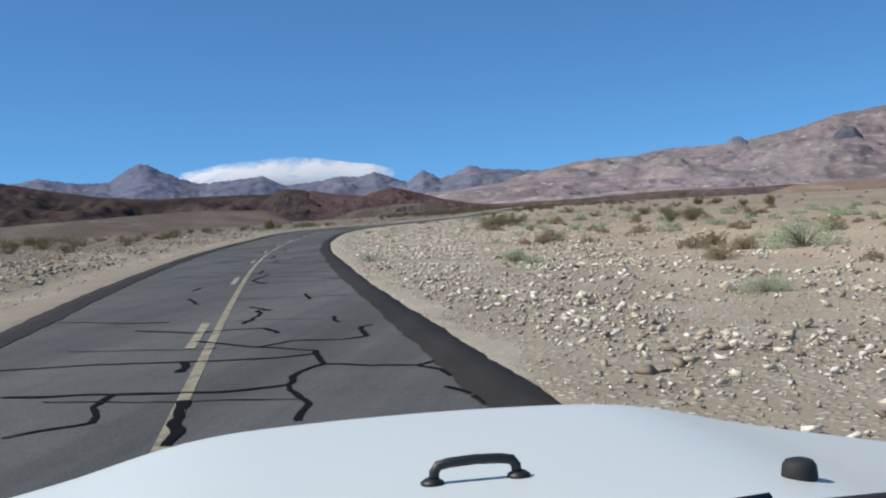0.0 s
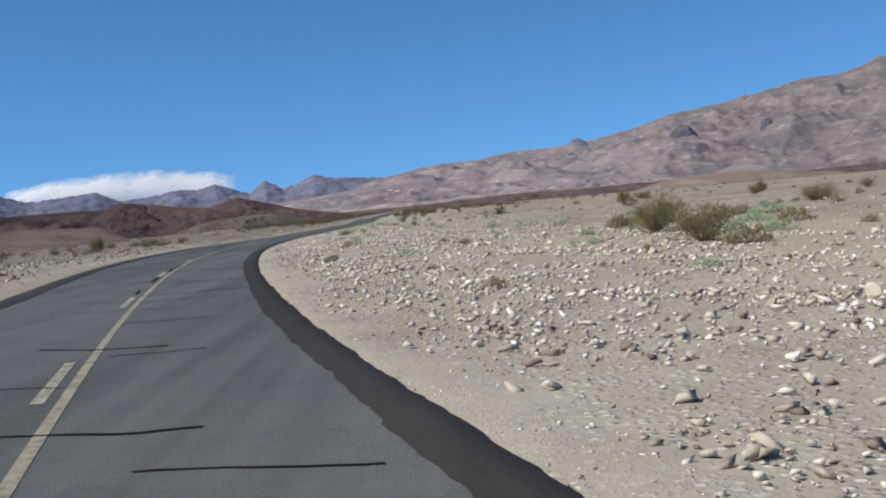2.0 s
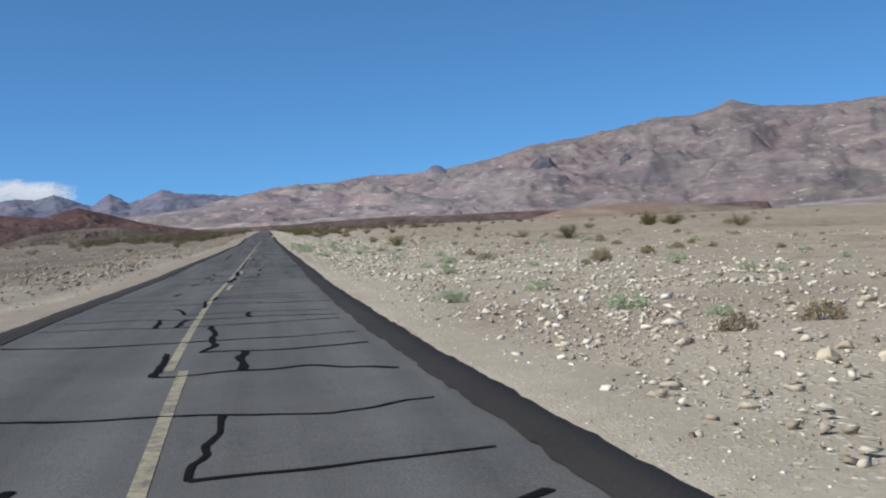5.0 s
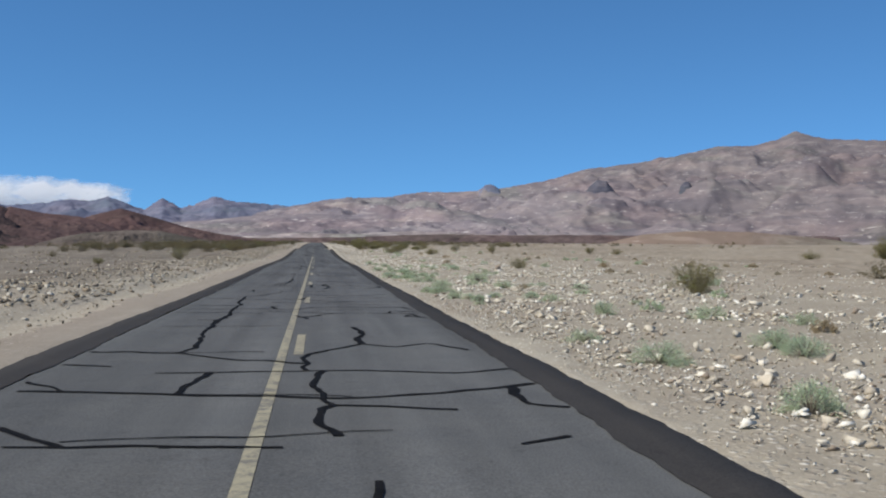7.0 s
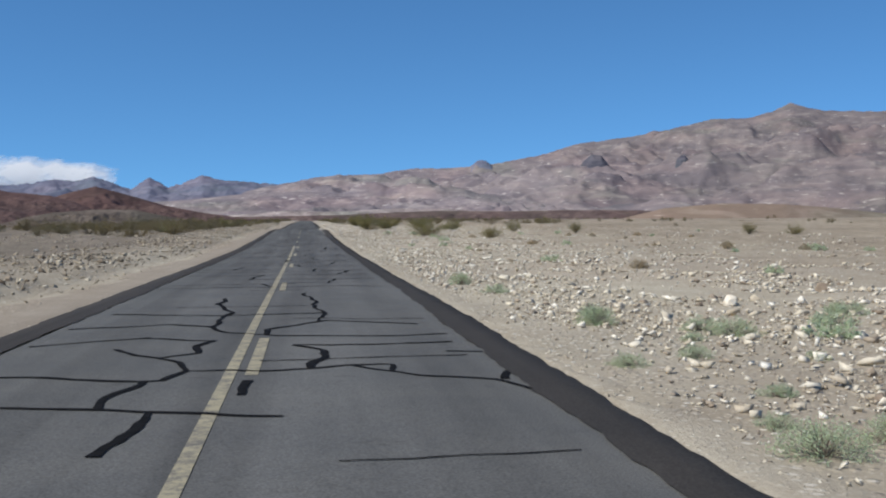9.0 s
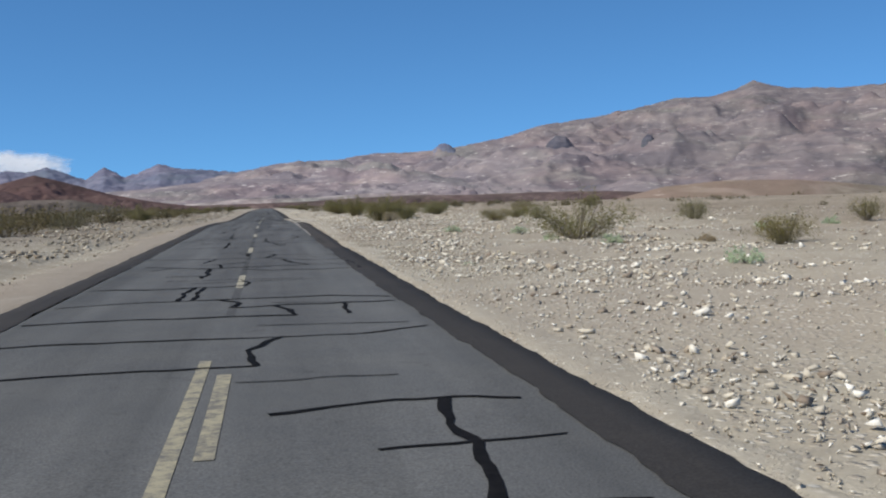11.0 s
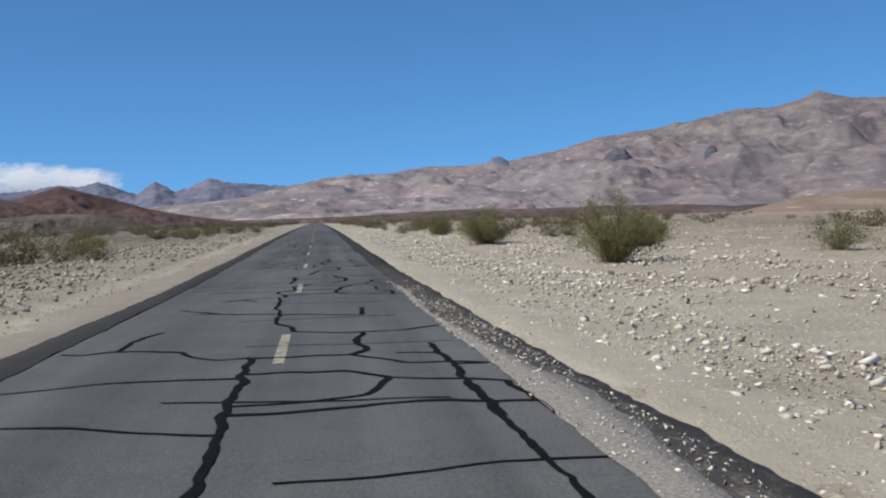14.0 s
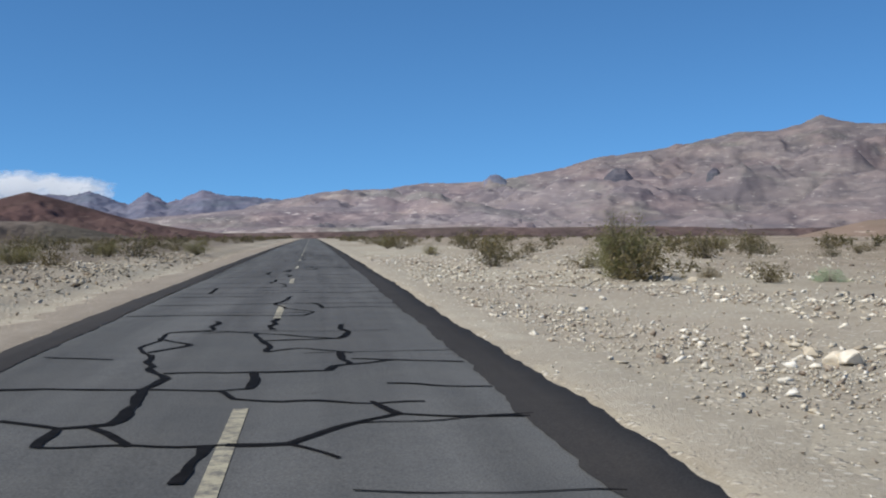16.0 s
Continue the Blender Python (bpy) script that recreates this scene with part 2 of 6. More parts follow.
def mountain_material(name, low, mid, high, dark, pale, band=0.01, scale=0.006, east=None, east_at=(650.0, 1300.0), bump=0.3):
    """Bare bedded rock: slanting beds of different tone, with pale screes and dark outcrops."""
    m, t, b = material(name, 1.0, 0, 0.05)
    v = place(t, (1, 0.6, 3.0))
    beds = place(t, (0.8, 0.5, 3.0))
    c = ramp(t, grain(t, v, scale, 8, 0.62, 0.6), (0.33, low), (0.5, mid), (0.66, high))
    c = blend(t, ramp(t, grain(t, beds, scale * 1.4, 6, 0.58, 0.7), (0.44, (0, 0, 0)), (0.60, (0.62, 0.62, 0.62))), c, tuple(0.5 * p + 0.5 * q for p, q in zip(low, dark)))
    c = blend(t, ramp(t, grain(t, beds, scale * 2.3, 6, 0.58, 0.7), (0.54, (0, 0, 0)), (0.66, (0.5, 0.5, 0.5))), c, tuple(0.6 * p + 0.4 * q for p, q in zip(high, pale)))
    c = blend(t, ramp(t, grain(t, v, scale * 0.5, 4, 0.5), (0.46, (0, 0, 0)), (0.60, (0.8, 0.8, 0.8))), c, (1.03, 0.95, 0.95), "MULTIPLY")
    c = blend(t, ramp(t, grain(t, v, scale * 0.7, 5, 0.55, 0.4), (0.52, (0, 0, 0)), (0.64, (0.8, 0.8, 0.8))), c, (0.84, 0.93, 0.87), "MULTIPLY")
    c = blend(t, ramp(t, grain(t, place(t, (1, 0.7, 7)), scale * 6.5, 4, 0.55, 0.5), (0.63, (0, 0, 0)), (0.69, (0.65, 0.65, 0.65))), c, pale)
    c = blend(t, ramp(t, grain(t, place(t, (1, 0.7, 6)), scale * 3.2, 5, 0.55, 0.6), (0.64, (0, 0, 0)), (0.70, (0.6, 0.6, 0.6))), c, dark)
    c = blend(t, 0.3, c, ramp(t, grain(t, v, scale * 9, 7, 0.75, 0.4), (0.36, (0.62, 0.61, 0.62)), (0.62, (1.1, 1.1, 1.1))), "MULTIPLY")
    if east:
        # another tint in the eastern part
        split = t.nodes.new("ShaderNodeSeparateXYZ")
        t.links.new(place(t), split.inputs[0])
        n = node(t, "ShaderNodeMapRange", From_Min=east_at[0], From_Max=east_at[1])
        t.links.new(scalar(t, "ADD", split.outputs[0], scalar(t, "MULTIPLY", grain(t, v, 0.004, 6), 500.0)), n.inputs["Value"])
        c = blend(t, n.outputs[0], c, east, "MULTIPLY")
    colour(t, b, c)
    relief(t, b, grain(t, v, scale * 6, 9, 0.7, 0.5), bump, band / scale)
    return m


# brown and mauve rock, its tones paled and cooled to include distance haze
RANGE = mountain_material("hazy_range_rock", (0.192, 0.168, 0.178), (0.235, 0.202, 0.206), (0.284, 0.243, 0.236), (0.096, 0.091, 0.120), (0.60, 0.55, 0.515), east=(0.84, 0.84, 0.81), bump=0.16)
# aerial haze painted into the base colour as blue, weaker eastwards
FAR = mountain_material("hazed_far_rock", (0.110, 0.126, 0.184), (0.138, 0.151, 0.212), (0.168, 0.176, 0.232), (0.090, 0.107, 0.168), (0.205, 0.207, 0.255), east=(1.16, 1.11, 1.05), east_at=(-950.0, -350.0))
RED = mountain_material("red_rock", (0.082, 0.056, 0.054), (0.106, 0.070, 0.066), (0.132, 0.089, 0.082), (0.046, 0.032, 0.032), (0.165, 0.122, 0.105), 0.012, 0.02)
OUTCROP = mountain_material("dark_outcrop_rock", (0.082, 0.083, 0.104), (0.110, 0.108, 0.128), (0.142, 0.136, 0.152), (0.055, 0.056, 0.074), (0.18, 0.17, 0.18), 0.012, 0.02)
DARK_RED = mountain_material("dark_red_rock", (0.054, 0.040, 0.040), (0.070, 0.051, 0.049), (0.094, 0.067, 0.062), (0.032, 0.025, 0.027), (0.125, 0.095, 0.083), 0.012, 0.02)
MESA = mountain_material("mesa_rock", (0.085, 0.071, 0.061), (0.12, 0.10, 0.086), (0.155, 0.13, 0.112), (0.03, 0.025, 0.024), (0.22, 0.187, 0.16), 0.012, 0.03)
MAROON = mountain_material("maroon_rock", (0.085, 0.062, 0.060), (0.12, 0.088, 0.082), (0.16, 0.122, 0.11), (0.045, 0.035, 0.036), (0.20, 0.15, 0.135), 0.012, 0.02)
TERRACE = mountain_material("terrace_gravel", (0.12, 0.10, 0.085), (0.15, 0.126, 0.107), (0.185, 0.155, 0.132), (0.09, 0.074, 0.062), (0.25, 0.215, 0.18), 0.012, 0.02)
TAN = mountain_material("tan_rock", (0.20, 0.162, 0.125), (0.245, 0.20, 0.155), (0.29, 0.24, 0.19), (0.17, 0.12, 0.10), (0.42, 0.36, 0.30), 0.012, 0.015)


PALE_BEDS = mountain_material("pale_bedded_rock", (0.22, 0.19, 0.185), (0.31, 0.275, 0.262), (0.40, 0.36, 0.338), (0.065, 0.055, 0.06), (0.52, 0.48, 0.45), 0.012, 0.02)


def leaf_material(name, a, b_, c_, faded=(1.2, 0.98, 0.75)):
    m, t, b = material(name, 0.7, 0, 0.2)
    c = ramp(t, island_value(t), (0.0, a), (0.5, b_), (1.0, c_))
    c = blend(t, ramp(t, object_value(t), (0, (0, 0, 0)), (1, (0.6, 0.6, 0.6))), c, faded, "MULTIPLY")
    colour(t, b, c)
    thin = t.nodes.new("ShaderNodeBsdfTranslucent")
    t.links.new(c, thin.inputs[0])
    mix = t.nodes.new("ShaderNodeMixShader")
    mix.inputs[0].default_value = 0.42
    t.links.new(b.outputs[0], mix.inputs[1])
    t.links.new(thin.outputs[0], mix.inputs[2])
    t.links.new(mix.outputs[0], t.nodes["Material Output"].inputs[0])
    return m


OLIVE = leaf_material("olive_scrub_leaf", (0.105, 0.094, 0.05), (0.145, 0.13, 0.068), (0.19, 0.168, 0.095))
CREOSOTE = leaf_material("creosote_leaf", (0.138, 0.137, 0.053), (0.194, 0.187, 0.077), (0.264, 0.247, 0.116))
SAGE = leaf_material("sage_leaf", (0.37, 0.465, 0.28), (0.44, 0.53, 0.34), (0.52, 0.595, 0.41), (1.0, 0.97, 0.92))
STRAW = leaf_material("dry_leaf", (0.26, 0.22, 0.14), (0.35, 0.30, 0.20), (0.43, 0.38, 0.26))


def twig_material():
    m, t, b = material("twig", 0.9, 0, 0.2)
    colour(t, b, ramp(t, island_value(t), (0, (0.11, 0.09, 0.07)), (1, (0.30, 0.26, 0.20))))
    return m


TWIG = twig_material()


def plain_material(name, base, rough, metal=0.0, spec=0.5, vary=0.12, scale=6.0, coat=0.0):
    m, t, b = material(name, rough, metal, spec)
    v = place(t)
    colour(t, b, blend(t, grain(t, v, scale, 5), base, tuple(x * (1 - vary) for x in base)))
    b.inputs["Coat Weight"].default_value = coat
    b.inputs["Coat Roughness"].default_value = 0.08
    return m


CAR_WHITE = plain_material("white_car_paint", (0.60, 0.645, 0.63), 0.5, 0, 0.35, 0.05, 3.0, 0.12)
PLASTIC = plain_material("black_plastic", (0.018, 0.018, 0.02), 0.5)
RUBBER = plain_material("black_rubber", (0.02, 0.02, 0.021), 0.75)
STEEL = plain_material("grey_steel", (0.35, 0.35, 0.36), 0.4, 0.9)


def cloud_material():
    """White vapour that thins out towards its rim."""
    m, t, b = material("cloud", 1.0, 0, 0.0)
    v = place(t)
    b.inputs["Base Color"].default_value = (0.86, 0.87, 0.88, 1)
    body = t.nodes.new("ShaderNodeAttribute")
    body.attribute_name = "body"
    billow = grain(t, place(t, (1, 0, 1.3)), 0.011, 7, 0.62, 0.3)
    wisp = grain(t, place(t, (0.6, 0, 1.4)), 0.022, 6, 0.62, 0.3)
    dense = scalar(t, "ADD", body.outputs["Fac"], scalar(t, "MULTIPLY", scalar(t, "SUBTRACT", scalar(t, "ADD", billow, wisp), 1.0), 1.1))
    cover = node(t, "ShaderNodeMapRange", From_Min=0.12, From_Max=0.85)
    t.links.new(dense, cover.inputs["Value"])
    clear = t.nodes.new("ShaderNodeBsdfTransparent")
    soft = t.nodes.new("ShaderNodeBsdfTranslucent")
    soft.inputs[0].default_value = (0.86, 0.87, 0.88, 1)
    lit = t.nodes.new("ShaderNodeMixShader")
    lit.inputs[0].default_value = 0.25
    t.links.new(b.outputs[0], lit.inputs[1])
    t.links.new(soft.outputs[0], lit.inputs[2])
    mix = t.nodes.new("ShaderNodeMixShader")
    t.links.new(cover.outputs[0], mix.inputs[0])
    t.links.new(clear.outputs[0], mix.inputs[1])
    t.links.new(lit.outputs[0], mix.inputs[2])
    t.links.new(mix.outputs[0], t.nodes["Material Output"].inputs[0])
    relief(t, b, scalar(t, "ADD", billow, scalar(t, "MULTIPLY", wisp, 0.3)), 0.12, 30.0)
    return m


CLOUD = cloud_material()


# ---- building helpers ----
def mesh_object(name, verts, faces, mat, parent=None, smooth=False, label=""):
    me = bpy.data.meshes.new(name)
    me.from_pydata([tuple(p) for p in verts], [], [tuple(f) for f in faces])
    me.materials.append(mat)
    if smooth:
        me.shade_smooth()
    ob = new(name, me)
    ob.parent = parent
    if label:
        ob["label"] = label
    return ob


def part(name, bm, mat, parent=None, label="", smooth=False):
    me = bpy.data.meshes.new(name)
    bm.to_mesh(me)
    bm.free()
    me.materials.append(mat)
    if smooth:
        me.shade_smooth()
    ob = new(name, me)
    ob.parent = parent
    if label:
        ob["label"] = label
    return ob


def soup(name, verts, tris, mat, parent=None, smooth=False):
    """A mesh out of numpy arrays of corners and triangles."""
    me = bpy.data.meshes.new(name)
    me.vertices.add(len(verts))
    me.vertices.foreach_set("co", np.asarray(verts, np.float32).ravel())
    me.loops.add(3 * len(tris))
    me.loops.foreach_set("vertex_index", np.asarray(tris, np.int32).ravel())
    me.polygons.add(len(tris))
    me.polygons.foreach_set("loop_start", np.arange(0, 3 * len(tris), 3, dtype=np.int32))
    me.update(calc_edges=True)
    me.materials.append(mat)
    if smooth:
        me.shade_smooth()
    ob = new(name, me)
    ob.parent = parent
    return ob


# ---- the road's line ----
KNOT_Y = np.arange(-60.0, 561.0, 20.0)
KNOT_X = [47.55, 40.61, 34.03, 27.82, 21.98, 16.50, 11.50, 7.21, 3.91, 1.71, 0.50, 0.00, 0.00, 0.00, 0.00, 0.00, 0.00, 0.00, 0.00, 0.00, 0.00, 0.00, 0.00, 0.00, 0.00, 0.00, 0.00, 0.00, 0.00, 0.00, 0.00, 0.00]
KNOT_Z = [1.400, 1.264, 1.128, 0.991, 0.855, 0.789, 0.647, 0.561, 0.609, 0.545, 0.429, 0.317, 0.172, 0.105, 0.000, -0.087, -0.117, -0.225, -0.292, -0.200, -0.051, 0.109, 0.045, -0.094, -0.076, -0.000, 0.070, 0.129, 0.176, 0.211, 0.235, 0.246]


def hermite(y, ky, kv):
    y = np.asarray(y, float)
    slope = np.gradient(kv, ky)
    i = np.clip(np.searchsorted(ky, y) - 1, 0, len(ky) - 2)
    h = ky[i + 1] - ky[i]
    u = np.clip((y - ky[i]) / h, 0, 1)
    out = ((2 * u**3 - 3 * u**2 + 1) * kv[i] + (u**3 - 2 * u**2 + u) * h * slope[i]
           + (-2 * u**3 + 3 * u**2) * kv[i + 1] + (u**3 - u**2) * h * slope[i + 1])
    out = np.where(y < ky[0], kv[0] + slope[0] * (y - ky[0]), out)
    return np.where(y > ky[-1], kv[-1], out)


def centre_x(y):
    y = np.asarray(y, float)
    near = hermite(np.maximum(y, -60), KNOT_Y, np.array(KNOT_X))
    return near + np.where(y < -60, 0.34 * (-60 - np.maximum(y, -500)), 0)


def road_z(y):
    y = np.asarray(y, float)
    near = hermite(np.clip(y, -60, 560), KNOT_Y, np.array(KNOT_Z))
    far = np.clip((y - 700) / 1500, 0, 1)
    return near - 3.0 * far * far * (3 - 2 * far)


def lift_left(d, y):
    """In the bend the left lane and its verge rise away from the middle."""
    d, y = np.asarray(d, float), np.asarray(y, float)
    bank = np.interp(y, (12, 25, 55, 100, 130, 170), (0, 0.042, 0.066, 0.072, 0.05, 0))
    u = np.clip((-d - 6) / 16, 0, 1)
    return bank * np.clip(-d, 0, 3.2) * (1 - u * u * (3 - 2 * u))


def wave(x, y, s, k=0.0):
    """Smooth cheap noise about 0, s metres a wave."""
    x, y = np.asarray(x, float) / s, np.asarray(y, float) / s
    return (np.sin(x * 5.1 + k + 1.7 * np.sin(y * 3.3 + k)) + np.sin(y * 5.7 - k + 1.9 * np.sin(x * 2.9 - k))
            + np.sin((x + y) * 3.9 + 2 * k) + np.sin((x - y) * 7.3 + 3 * k) * 0.6) / 3.6


def ground_z(d, y):
    """Height of the ground at d metres to the right of the road's middle."""
    d, y = np.asarray(d, float), np.asarray(y, float)
    a = np.abs(d)
    x = centre_x(y) + d
    z = road_z(y) - 0.035 + lift_left(d, y)
    fall = np.clip((-d - 20) / 130, 0, 1)
    z = z - 2.6 * fall * fall * (3 - 2 * fall)
    off = np.clip((a - 4.2) / 4, 0, 1)
    z = z + off * (0.12 * wave(x, y, 9, 1.0) + 0.08 * wave(x, y, 3.1, 2.0))
    z = z + np.clip((a - 12) / 40, 0, 1) * (0.30 * wave(x, y, 43, 4.0) + 0.12)
    left = np.clip((-d - 5.0) / 0.5, 0, 1) - np.clip((-d - 8.5) / 5, 0, 1)
    z = z + 0.25 * left * (0.75 + 0.25 * wave(x, y, 6, 3.0))
    ditch = np.exp(-((-d - 5.1) / 0.45) ** 2)
    z = z - 0.07 * ditch
    z = z + np.clip((a - 150) / 1500, 0, 1) * 3.0 * wave(x, y, 700, 6.0)
    return z - np.where(a < 3.0, 0.05, 0)


def graded(stops):
    out = [stops[0][0]]
    for (a, _), (b, step) in zip(stops, stops[1:]):
        n = max(1, round((b - a) / step))
        out += [a + (b - a) * (i + 1) / n for i in range(n)]
    return np.array(out)


def sheet(name, ds, ys, height, mat, parent=None, smooth=True):
    D, Y = np.meshgrid(ds, ys)
    X = centre_x(Y) + D
    Z = height(D, Y)
    n, m = len(ys), len(ds)
    verts = np.stack([X, Y, Z], -1).reshape(-1, 3)
    i = (np.arange(n - 1)[:, None] * m + np.arange(m - 1)[None]).ravel()
    tris = np.concatenate([np.stack([i, i + 1, i + m + 1], 1), np.stack([i, i + m + 1, i + m], 1)])
    return soup(name, verts, tris, mat, parent, smooth)


side = graded([(3.0, 0), (12, 0.45), (30, 1.2), (80, 4), (300, 18), (1500, 100), (4800, 500)])
along = np.concatenate([-graded([(60, 0), (200, 10), (1000, 80), (4800, 600)])[::-1], graded([(-58, 0), (520, 1.6), (700, 6), (1500, 40), (4900, 400)])])
ground_ob = sheet("ground", np.concatenate([-side[::-1], [-2.9, 0, 2.9], side]), along, ground_z, GROUND)
mark = ground_ob.data.attributes.new("beside", "FLOAT", "POINT")
places = np.empty(len(ground_ob.data.vertices) * 3, np.float32)
ground_ob.data.vertices.foreach_get("co", places)
mark.data.foreach_set("value", (places[0::3] - centre_x(places[1::3])).astype(np.float32))
ground = tagged(ground_ob, "pale stony desert plain of sand and gravel", "ground", kind="structure")

# the smooth sandy strip beside the asphalt, slightly above the gravel
rows = graded([(-58, 0), (520, 0.5), (1500, 8)])


def ragged(y, base, amp, k):
    return base + amp * (0.5 * np.sin(y * 0.31 + k) + 0.3 * np.sin(y * 1.13 + 2 * k) + 0.25 * np.sin(y * 2.9 + k) + 0.2 * np.sin(y * 5.3 + 3 * k) + 0.22 * np.sin(y * 8.7 + 5 * k) * np.sin(y * 0.9 + k) + 0.2 * np.sin(y * 11.9 + 2 * k))


def shoulder(name, sign, inner, outer, k, label):
    u = np.linspace(0, 1, 7)
    Y, U = np.meshgrid(rows, u, indexing="ij")
    D = sign * (inner + (ragged(Y, outer(Y), 0.5, k) - inner) * U)
    X = centre_x(Y) + D
    Z = ground_z(D, Y) + 0.022 * (1 - U**4) - 0.02 * U**6
    n, m = Y.shape
    i = (np.arange(n - 1)[:, None] * m + np.arange(m - 1)[None]).ravel()
    tris = np.concatenate([np.stack([i, i + 1, i + m + 1], 1), np.stack([i, i + m + 1, i + m], 1)])
    if sign < 0:
        tris = tris[:, ::-1]
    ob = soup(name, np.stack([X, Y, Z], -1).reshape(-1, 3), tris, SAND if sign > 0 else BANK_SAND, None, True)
    ob.data.attributes.new("rim", "FLOAT", "POINT").data.foreach_set("value", U.ravel().astype(np.float32))
    return tagged(ob, label, "shoulder", kind="structure")


shoulder("shoulder_right", 1, 2.72, lambda y: 3.6 + 1.5 * np.clip((y - 130) / 30, 0, 1) - 1.6 * np.clip((y - 176) / 12, 0, 1) + 0.8 * np.clip((y - 338) / 20, 0, 1) + 0.3 * np.clip((y - 45) / 12, 0, 1) * np.clip((104 - y) / 12, 0, 1), 0.4, "smooth pale sandy shoulder along the asphalt")
shoulder("shoulder_left", -1, 2.95, lambda y: 4.6 + 0 * y, 2.1, "smooth pale sandy shoulder below a stony bank")

# ---- road ----
road = tagged(new("road"), "cracked grey two-lane desert road with yellow markings", "road", kind="structure")


def crown(d):
    return 0.012 * (1 - (np.asarray(d) / 2.6) ** 2)


road_rows = graded([(-58, 0), (520, 1.5), (1500, 10)])
sheet("asphalt_surface", np.linspace(-2.6, 2.6, 9), road_rows, lambda d, y: road_z(y) + crown(d) + lift_left(d, y), ASPHALT, road)


def strip(name, d0, d1, k0, k1, a0, a1, lift, mat, label, y0=-58, y1=1500, shift=((0, 0, 0),), taper=False):
    """A band along the road with ragged edges and a thin drop at its outer side."""
    ys = graded([(y0, 0), (min(y1, 520), 0.2)] + ([(y1, 8)] if y1 > 520 else []))
    at = np.array(shift, float)
    e0 = ragged(ys, d0, a0, k0) + np.interp(ys, at[:, 0], at[:, 1])
    e1 = ragged(ys, d1, a1, k1) + np.interp(ys, at[:, 0], at[:, 2])
    if taper:
        mid, k = (e0 + e1) / 2, np.sqrt(np.sin(np.linspace(0.01, 3.13, len(ys))))
        e0, e1 = mid + (e0 - mid) * k, mid + (e1 - mid) * k
    s = 1 if d1 > d0 else -1
    cols = [e0, e0 * 0.5 + e1 * 0.5, e1, e1 + s * 0.05]
    drop = [lift, lift, lift, -0.06]
    verts = np.stack([np.stack([centre_x(ys) + c, ys, road_z(ys) + lift_left(c, ys) + h], -1) for c, h in zip(cols, drop)], 1).reshape(-1, 3)
    i = (np.arange(len(ys) - 1)[:, None] * 4 + np.arange(3)[None]).ravel()
    tris = np.concatenate([np.stack([i, i + 1, i + 5], 1), np.stack([i, i + 5, i + 4], 1)])
    ob = soup(name, verts, tris if s > 0 else tris[:, ::-1], mat, road)
    ob["label"] = label
    return ob


strip("edge_strip", 2.52, 3.12, 0.3, 1.9, 0.05, 0.04, 0.010, EDGE, "dark newer asphalt strip along the edge", -58, 330, ((-58, 0, 0), (60, 0, -0.1), (300, 0, -0.15), (325, -0.27, -0.27), (348, -0.27, -0.27)))
strip("edge_strip", 2.50, 3.05, 1.3, 2.9, 0.06, 0.06, 0.010, CRUMBLE, "dark crumbling asphalt edge dusted with sand", 330, 414, ((330, -0.27, -0.24), (348, -0.25, -0.20), (414, -0.27, -0.22)))
strip("edge_strip", 2.50, 3.05, 1.3, 2.9, 0.06, 0.06, 0.010, EDGE, "dark newer asphalt strip along the edge", 414, 1500, ((414, -0.27, -0.22), (430, -0.28, -0.24), (1100, -0.1, 0)))
strip("sand_fill", 2.12, 2.17, 0.7, 2.4, 0.03, 0.06, 0.014, DUST, "pale gritty sand filling the broken asphalt edge", 340, 406, ((340, 0.05, 0.05), (346, 0.02, 0.10), (352, 0, 0.05), (360, 0, 0.10), (368, 0, 0.06), (376, -0.03, 0.12), (383, -0.04, 0.24), (387, -0.04, 0.48), (390, -0.02, 0.30), (396, 0, 0.08), (401, 0, 0.24), (404, 0, 0.06), (406, 0.02, 0)), taper=True)
strip("edge_strip", -2.60, -3.09, 0.9, 2.2, 0.05, 0.04, 0.010, EDGE, "dark newer asphalt strip along the edge")


def ribbon(name, pts, widths, lift, mat, parent, swell=0.003):
    """A flat painted or poured line through points (d, y) on the road."""
    p = np.array(pts, float)
    w = np.broadcast_to(np.asarray(widths, float), (len(p),))
    x = centre_x(p[:, 1]) + p[:, 0]
    q = np.stack([x, p[:, 1]], 1)
    t = np.gradient(q, axis=0)
    t /= np.linalg.norm(t, axis=1)[:, None] + 1e-9
    nrm = np.stack([t[:, 1], -t[:, 0]], 1)
    verts = []
    for s in (-1, 0, 1):
        a = q + nrm * (s * w[:, None] / 2)
        dd = a[:, 0] - centre_x(a[:, 1])
        verts.append(np.column_stack([a, road_z(a[:, 1]) + lift_left(dd, a[:, 1]) + np.maximum(crown(dd), 0.0) + (lift + (swell if s == 0 else 0.0))]))
    verts = np.stack(verts, 1).reshape(-1, 3)
    i = (np.arange(len(p) - 1)[:, None] * 3 + np.arange(2)[None]).ravel()
    tris = np.concatenate([np.stack([i, i + 1, i + 4], 1), np.stack([i, i + 4, i + 3], 1)])
    return soup(name, verts, tris, mat, parent)


def painted(name, d, y0, y1, width, mat, label):
    ys = np.linspace(y0, y1, max(3, int((y1 - y0) / 1.5)))
    ribbon(name, np.stack([np.full_like(ys, d), ys], 1), width, 0.0025 if mat is OLD else 0.005, mat, road, 0.0004)["label"] = label


